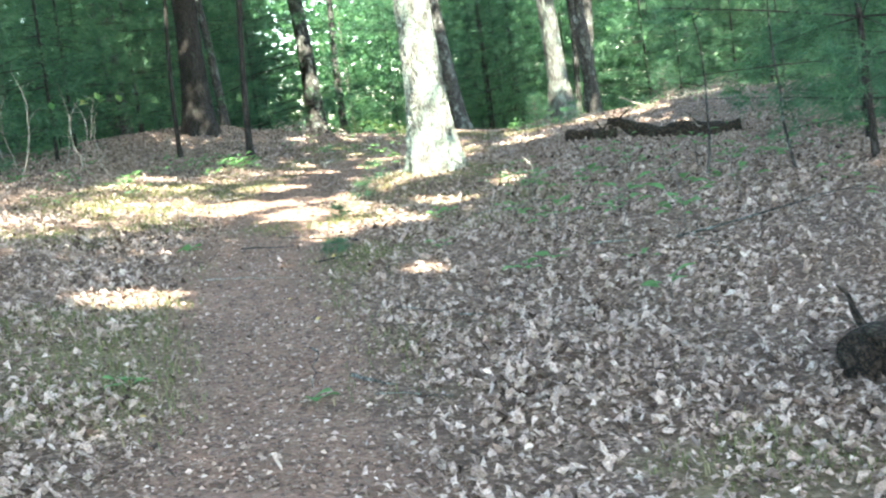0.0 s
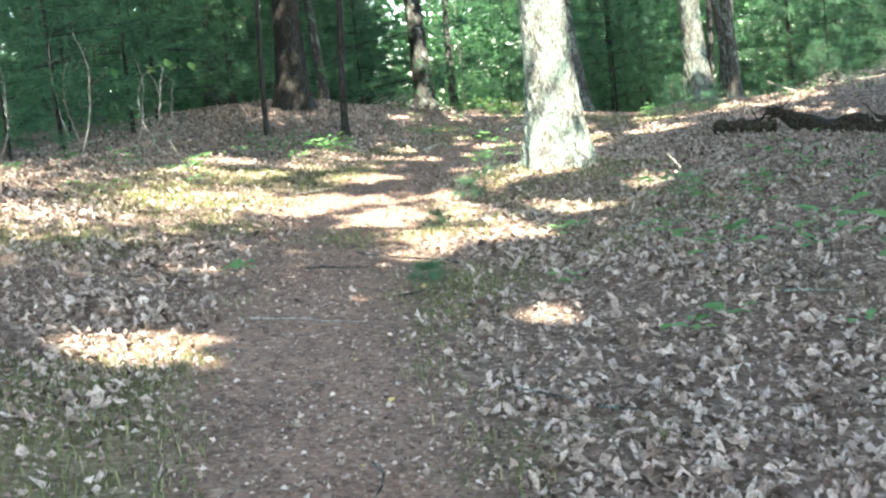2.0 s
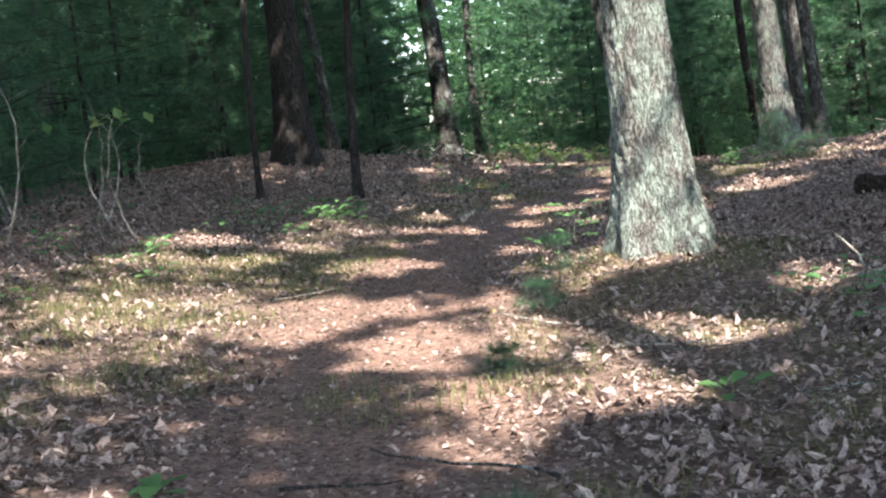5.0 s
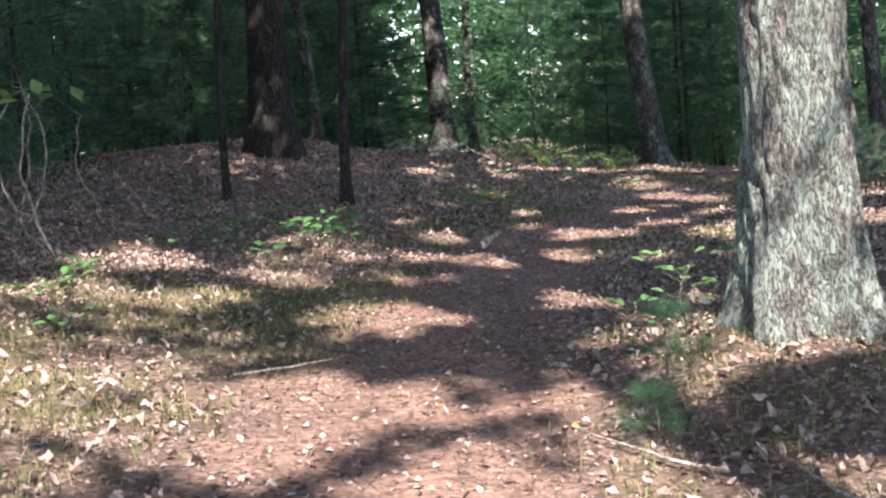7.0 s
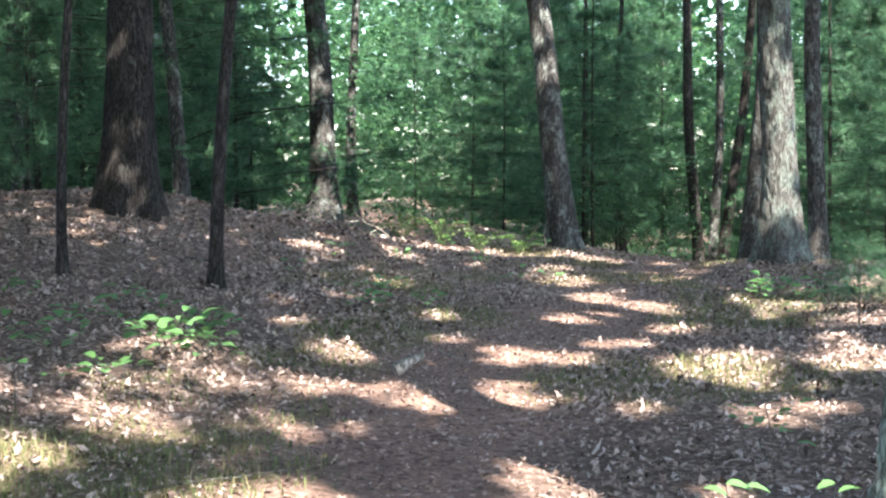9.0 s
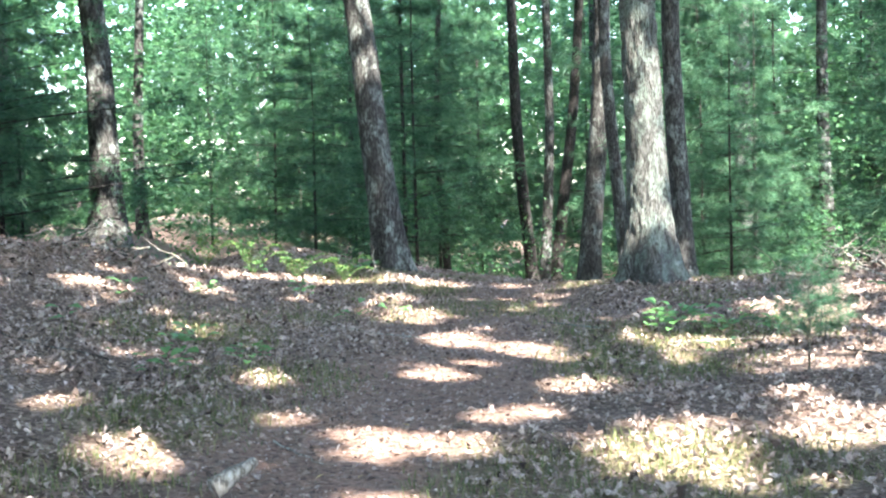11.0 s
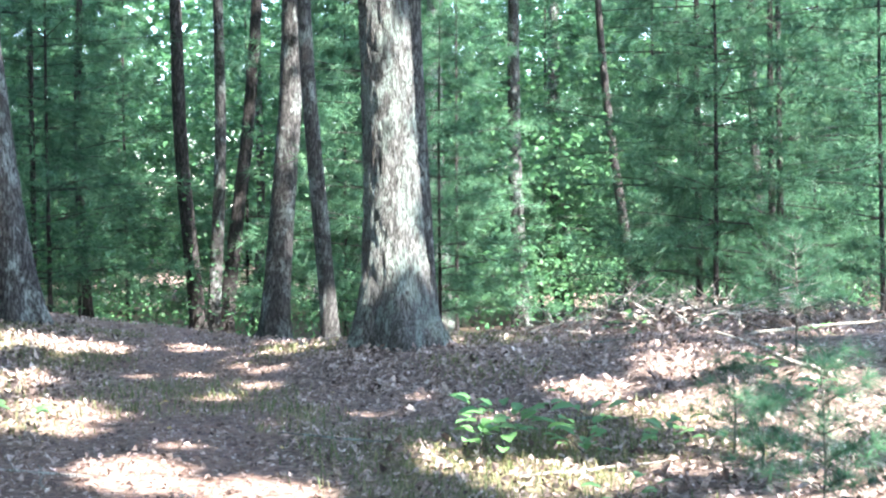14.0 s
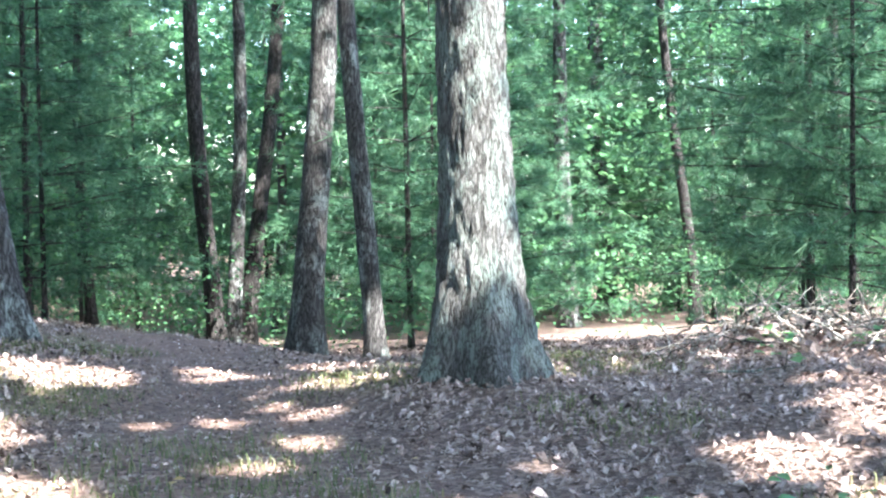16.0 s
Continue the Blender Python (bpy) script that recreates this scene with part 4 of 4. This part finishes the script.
def bare_sapling(x, y, height, bend, seed, label, mat=M_BROWN, leaves=0):
    t = thing("bare_sapling", x, y, gz(x, y), label, "sapling")
    rnd = random.Random(seed)
    pts = [Vector((bend * math.sin(k / 7 * 2.6) * height * 0.35 + rnd.uniform(-0.02, 0.02), rnd.uniform(-0.03, 0.03), -0.05 + (height + 0.05) * k / 7)) for k in range(8)]
    v, f = tube(pts, [0.016 - 0.0015 * k for k in range(8)], 6, 0.2, seed)
    stem = piece("stem", clean_mesh("stem", v, f), mat, t)
    for k in range(5):
        i = rnd.randrange(3, 8)
        limb(stem, pts[i], pts[i] + Vector((rnd.uniform(-0.45, 0.45), rnd.uniform(-0.3, 0.3), rnd.uniform(0.0, 0.35))) * height * 0.5, 0.005, seed + k, mat, "twig")
    if leaves:
        rng = np.random.default_rng(seed)
        p = np.array(pts[-1]) + rng.normal(size=(leaves, 3)) * (0.2, 0.15, 0.09)
        v, f = leaf_cards(rng, p, 0.17)
        piece("leaves", mesh_of("leaves", v, f), M_SEED, t)
    return t


bare_sapling(-3.85, 16.45, 1.25, -0.5, 1, "crooked pale sapling with a few yellow-green leaves", M_STICK, 12)
bare_sapling(-4.3, 17.2, 1.2, -0.8, 2, "bent bare pale sapling at the wood's edge", M_STICK)
bare_sapling(-5.3, 16.6, 1.6, 0.5, 3, "bent bare pale sapling at the wood's edge", M_STICK)
bare_sapling(-6.0, 18.2, 1.8, -0.4, 4, "bare dead sapling at the dark wood's edge", M_STICK)
bare_sapling(-5.6, 19.5, 1.4, 0.4, 5, "bare dead sapling at the dark wood's edge", M_STICK)
bare_sapling(-6.8, 17.2, 2.0, 0.3, 6, "bare dead sapling at the dark wood's edge", M_STICK)
for x, y, h, bend, seed in ((-5.0, 18.4, 1.1, 0.6, 41), (-5.6, 17.6, 1.3, -0.5, 42), (-6.3, 16.4, 1.5, 0.4, 43), (-4.9, 19.8, 0.9, -0.6, 44)):
    bare_sapling(x, y, h, bend, seed, "thin bleached dead sapling at the dark wood's edge", M_STICK)
bare_sapling(3.9, 10.6, 1.6, 0.2, 7, "slim dark sapling among the pines", M_BROWN, 10)
bare_sapling(4.6, 9.6, 1.9, -0.2, 8, "slim dark sapling among the pines", M_BROWN, 20)


def brush_pile(x, y, seed, count=110):
    t = thing("brush_pile", x, y, gz(x, y), "tangled heap of pale dead twigs and dry leaves", "brush pile")
    rng = np.random.default_rng(seed)
    for k in range(count):
        r2 = random.Random(seed + k)
        a, ln = r2.uniform(0, 6.28), r2.uniform(0.25, 0.75)
        c = Vector((r2.gauss(0, 0.5), r2.gauss(0, 0.3), 0))
        c.z = gz(x + c.x, y + c.y) - gz(x, y) + 0.04 + 0.4 * math.exp(-c.length * 1.6) * r2.random()
        d = Vector((math.cos(a), math.sin(a), r2.uniform(-0.1, 0.9))) * ln * 0.5
        limb(t, c - d * 0.6, c + d, r2.uniform(0.005, 0.013), seed + k, M_STICK if k % 4 else M_BROWN, "twig")
    p = rng.normal(size=(260, 3)) * (0.45, 0.28, 0.0)
    p[:, 2] = ground_z(x + p[:, 0], y + p[:, 1]) - gz(x, y) + 0.3 * np.exp(-np.hypot(p[:, 0], p[:, 1]) * 1.8) * rng.random(260) + 0.02
    v, f = leaf_cards(rng, p, 0.09, 0.6)
    tagged(piece("dry_foliage", mesh_of("dry_foliage", v, f), M_LITTER, t, "dry brown leaves caught in the twigs"), kind="stuff")


brush_pile(5.95, 26.95, 900)
brush_pile(6.9, 27.4, 1200, 70)
brush_pile(-2.6, 27.2, 960, 40)
brush_pile(6.7, 25.7, 1300, 60)
stick(4.75, 23.1, 0.7, 0.02, 2.2, 0.25, 12, "pale broken stick leaning in the leaves")
stick(5.6, 25.0, 1.3, 0.02, -0.4, 0.05, 13, "long dead branch lying by the brush")
bare_sapling(0.45, 28.4, 0.4, 0.3, 9, "small bleached dead shrub at the crest", M_STICK)
bare_sapling(0.2, 28.5, 0.35, -0.4, 10, "small bleached dead shrub at the crest", M_STICK)


# ---- seedlings and small plants ----
def seedling(x, y, height, leaves, size, seed, label, mat=M_SEED, spread=0.2):
    t = thing("seedling", x, y, gz(x, y), label, "seedling")
    rnd = random.Random(seed)
    stem = [Vector((rnd.uniform(-0.02, 0.02) * k, rnd.uniform(-0.02, 0.02) * k, -0.02 + height * k / 4)) for k in range(5)]
    v, f = tube(stem, [0.006 - 0.0008 * k for k in range(5)], 5)
    body = piece("stem", clean_mesh("stem", v, f), M_THIN, t)
    uv = ((-0.5, 0), (-0.3, 0.2), (0.0, 0.32), (0.28, 0.24), (0.5, 0), (0.28, -0.24), (0.0, -0.32), (-0.3, -0.2))
    for k in range(leaves):
        a = k * 2.4 + rnd.uniform(-0.4, 0.4)
        h = height * rnd.uniform(0.45, 1.05)
        s = size * rnd.uniform(0.65, 1.15)
        out = Vector((math.cos(a), math.sin(a), rnd.uniform(-0.15, 0.35)))
        mid = Vector((0, 0, h)) + out * (spread * rnd.uniform(0.4, 1.1))
        across = Vector((-math.sin(a), math.cos(a), rnd.uniform(-0.3, 0.3)))
        pts = [mid + out * u * s + across * w * s + Vector((0, 0, 0.25 * abs(w) * s - 0.35 * u * u * s)) for u, w in uv] + [mid]
        piece("leaf", clean_mesh("leaf", [tuple(p) for p in pts], [(i, (i + 1) % 8, 8) for i in range(8)]), mat, t)
        if k % 2:
            limb(body, (0, 0, h * 0.8), mid - out * s * 0.45, 0.002, seed + k, M_THIN, "leafstalk")
    return t


for k, (x, y, h, n, s, label) in enumerate((
    (-2.5, 18.25, 0.22, 12, 0.13, "low oak seedling with broad bright green leaves"),
    (-2.75, 19.3, 0.2, 8, 0.12, "low oak seedling with broad green leaves"),
    (0.43, 14.1, 0.4, 18, 0.085, "small yellowing seedling beside the oak"),
    (0.2, 14.35, 0.2, 10, 0.08, "small seedling with one reddish leaf beside the oak"),
    (-3.55, 16.0, 0.16, 10, 0.11, "low leafy seedling in the leaf litter"),
    (0.85, 16.35, 0.3, 14, 0.085, "small bright green seedling by the trail"),
    (2.45, 22.8, 0.2, 14, 0.11, "low seedling with broad pale green leaves"),
    (2.85, 22.7, 0.16, 10, 0.11, "low seedling with broad pale green leaves"),
    (2.35, 21.5, 0.12, 6, 0.1, "low green seedling in dry leaves"),
    (3.1, 22.4, 0.14, 8, 0.1, "low green seedling in dry leaves"),
    (-0.9, 21.45, 0.16, 20, 0.1, "low dark green plant beside the trail"),
    (-1.4, 21.05, 0.15, 18, 0.1, "low dark green plant on the shaded slope"),
    (-2.3, 18.9, 0.2, 12, 0.13, "low oak seedling with broad green leaves"),
    (2.2, 22.55, 0.2, 12, 0.12, "low seedling with broad pale green leaves"),
    (-1.05, 9.3, 0.06, 5, 0.16, "low broad green leaves on the trail"),
    (0.72, 4.55, 0.03, 4, 0.15, "fallen sprig of pale green oak leaves"),
    (2.85, 8.3, 0.4, 16, 0.14, "green seedling with broad leaves off the trail"),
    (2.3, 8.7, 0.3, 12, 0.12, "green seedling with broad leaves off the trail"),
    (3.3, 8.0, 0.45, 14, 0.14, "green seedling with broad leaves off the trail"),
    (2.9, 6.1, 0.2, 6, 0.12, "small bluish green seedling in dry leaves"),
    (2.15, 11.6, 0.25, 14, 0.09, "light green seedling below the oak"),
    (1.2, 10.5, 0.1, 8, 0.1, "low dark green plant in the leaves"),
    (2.2, 11.0, 0.2, 12, 0.1, "light green seedling below the oak"),
    (-0.3, 4.6, 0.08, 8, 0.1, "low green plant at the trail's edge"),
    (-4.3, 15.3, 0.25, 12, 0.12, "leafy green seedling at the wood's edge"),
    (1.3, 8.6, 0.12, 8, 0.09, "small green seedling in dry leaves"),
    (1.75, 12.4, 0.2, 9, 0.09, "light green seedling below the oak"),
    (0.2, 28.4, 0.35, 16, 0.1, "small sunlit shrub at the crest"),
    (4.9, 25.6, 0.2, 8, 0.11, "small green seedling in dry leaves"),
    (3.3, 12.4, 0.35, 12, 0.1, "green seedling off the trail"),
    (3.9, 8.9, 0.5, 16, 0.13, "green seedling with broad leaves off the trail"),
    (-2.9, 14.3, 0.15, 8, 0.09, "low green seedling in sunlit grass"),
)):
    seedling(x, y, h, n, s, 300 + k, label, M_SEED, 0.12 + 0.25 * h)


rnd = random.Random(77)
for k, (x0, x1, y0, y1, label) in enumerate([(1.9, 5.4, 6.5, 13.0, "green seedling with broad leaves in dry leaf litter")] * 30
                                            + [(-5.6, -2.6, 11.5, 19.5, "low leafy seedling at the edge of the wood")] * 18
                                            + [(2.4, 6.5, 19.8, 27.0, "small green seedling in dry leaves")] * 14
                                            + [(-3.2, 0.6, 19.5, 29.5, "small green seedling on the shaded slope")] * 16):
    x, y = rnd.uniform(x0, x1), rnd.uniform(y0, y1)
    if abs(x - float(np.interp(y, TRAIL_Y, TRAIL_X))) > 0.8:
        h = rnd.uniform(0.08, 0.4) if k < 48 else rnd.uniform(0.06, 0.2)
        seedling(x, y, h, rnd.randrange(5, 13), rnd.uniform(0.07, 0.13), 500 + k, label, M_SEED, 0.1 + 0.3 * h)


for x, y, h, n, size, seed in ((-3.3, 15.05, 0.18, 20, 0.12, 801), (-3.4, 18.0, 0.16, 16, 0.1, 802), (-2.6, 17.5, 0.12, 16, 0.1, 803), (-2.45, 18.5, 0.2, 22, 0.12, 804),
                               (-2.2, 18.35, 0.18, 16, 0.1, 805), (-2.4, 19.1, 0.16, 18, 0.12, 806), (2.35, 22.6, 0.22, 20, 0.12, 807), (2.15, 11.3, 0.22, 16, 0.1, 808)):
    seedling(x, y, h, n, size, seed, "spreading oak seedling with broad green leaves in the litter", M_SEED, 0.26)


def fern(x, y, height, width, seed, label):
    """A mound of arching fronds, each a rib with small leaflets."""
    t = thing("fern", x, y, gz(x, y), label, "fern")
    rnd, rng = random.Random(seed), np.random.default_rng(seed)
    for k in range(8):
        a = k * 2.4 + rnd.uniform(-0.3, 0.3)
        reach, lift = width * rnd.uniform(0.35, 0.6), height * rnd.uniform(0.5, 1.15)
        pts = [Vector((math.cos(a) * reach * u, math.sin(a) * reach * u, lift * math.sin(u * 2.2))) for u in (0, 0.25, 0.5, 0.75, 1.0)]
        v, f = tube(pts, [0.004, 0.0035, 0.003, 0.0025, 0.002], 4, cap=False)
        c = []
        for i in range(16):
            u = 0.2 + 0.8 * i / 16
            p = Vector((math.cos(a) * reach * u, math.sin(a) * reach * u, lift * math.sin(u * 2.2)))
            side = Vector((-math.sin(a), math.cos(a), 0)) * (0.07 * (1.1 - u)) * (1 if i % 2 else -1)
            c += [tuple(p + side), tuple(p + side * 0.4)]
        lv, lf = leaf_cards(rng, np.array(c), 0.045, 0.4)
        n = len(v)
        v += [tuple(q) for q in lv]
        f += [tuple(int(i) + n for i in q) for q in lf]
        piece("frond", clean_mesh("frond", v, f), M_FERN, t)
    return t


for k, (x, y) in enumerate(((-1.5, 28.05), (-0.95, 27.85), (-0.45, 28.1), (0.1, 27.9))):
    fern(x, y, 0.36 if k < 3 else 0.26, 0.8 if k < 3 else 0.6, 820 + k, "bright yellow-green fern in the sun at the crest")


def little_pine(x, y, height, seed, label):
    t = thing("pine_seedling", x, y, gz(x, y), label, "pine seedling")
    rng = np.random.default_rng(seed)
    v, f = tube([(0, 0, -0.03), (0.01, 0, height * 0.5), (0, 0.01, height)], [0.008, 0.006, 0.003], 6)
    body = piece("stem", clean_mesh("stem", v, f), M_THIN, t)
    cen, way = [], []
    for tier in np.linspace(0.35, 1.0, max(2, int(height / 0.13))):
        for k in range(5):
            a = k * 1.256 + tier * 4 + rng.uniform(-0.3, 0.3)
            ln = height * 0.42 * (1.25 - tier) + 0.05
            end = Vector((math.cos(a) * ln, math.sin(a) * ln, height * tier + ln * 0.35))
            limb(body, (0, 0, height * tier * 0.95), end, 0.004, seed + k, M_THIN, "branch")
            for s in np.linspace(0.4, 1, max(2, int(ln / 0.07))):
                cen.append(Vector((0, 0, height * tier * 0.95)).lerp(end, s))
                way.append((math.cos(a) * 0.7, math.sin(a) * 0.7, 0.6))
    cen.append((0, 0, height))
    way.append((0, 0, 1))
    nv, nf = needle_fans(rng, np.array([tuple(c) for c in cen]), np.array(way), 0.1, 60, 0.0035)
    piece("needles", mesh_of("needles", nv, nf), M_NEEDLE, t, "fans of long blue-green needles")
    return t


little_pine(0.22, 12.75, 0.2, 1, "tiny white pine seedling with a tuft of long needles")
little_pine(0.3, 13.5, 0.3, 2, "small white pine seedling beside the oak")
little_pine(0.1, 11.3, 0.12, 3, "tiny tuft of a pine seedling on the trail's edge")
little_pine(2.55, 20.6, 0.65, 4, "knee-high white pine sapling with soft needles")
little_pine(3.3, 22.1, 0.4, 5, "small white pine sapling in dry leaves")
little_pine(3.15, 21.7, 0.28, 6, "tiny white pine seedling in dry leaves")
little_pine(5.3, 24.1, 0.8, 7, "waist-high white pine sapling with soft needles")
little_pine(0.35, 8.9, 0.12, 8, "tiny tuft of a pine seedling in dry leaves")


def fallen_yellow():
    rng = np.random.default_rng(12)
    n = 55
    y = rng.uniform(4, 26, n)
    x = np.interp(y, TRAIL_Y, TRAIL_X) + rng.normal(size=n) * 0.8
    p = np.stack([x, y, ground_z(x, y) + 0.02], 1)
    v, f = leaf_cards(rng, p, 0.045, 0.15)
    tagged(piece("yellow_leaves", mesh_of("yellow_leaves", v, f), M_YELLOW), "small fallen yellow leaves on the trail", "leaves", kind="stuff")


fallen_yellow()
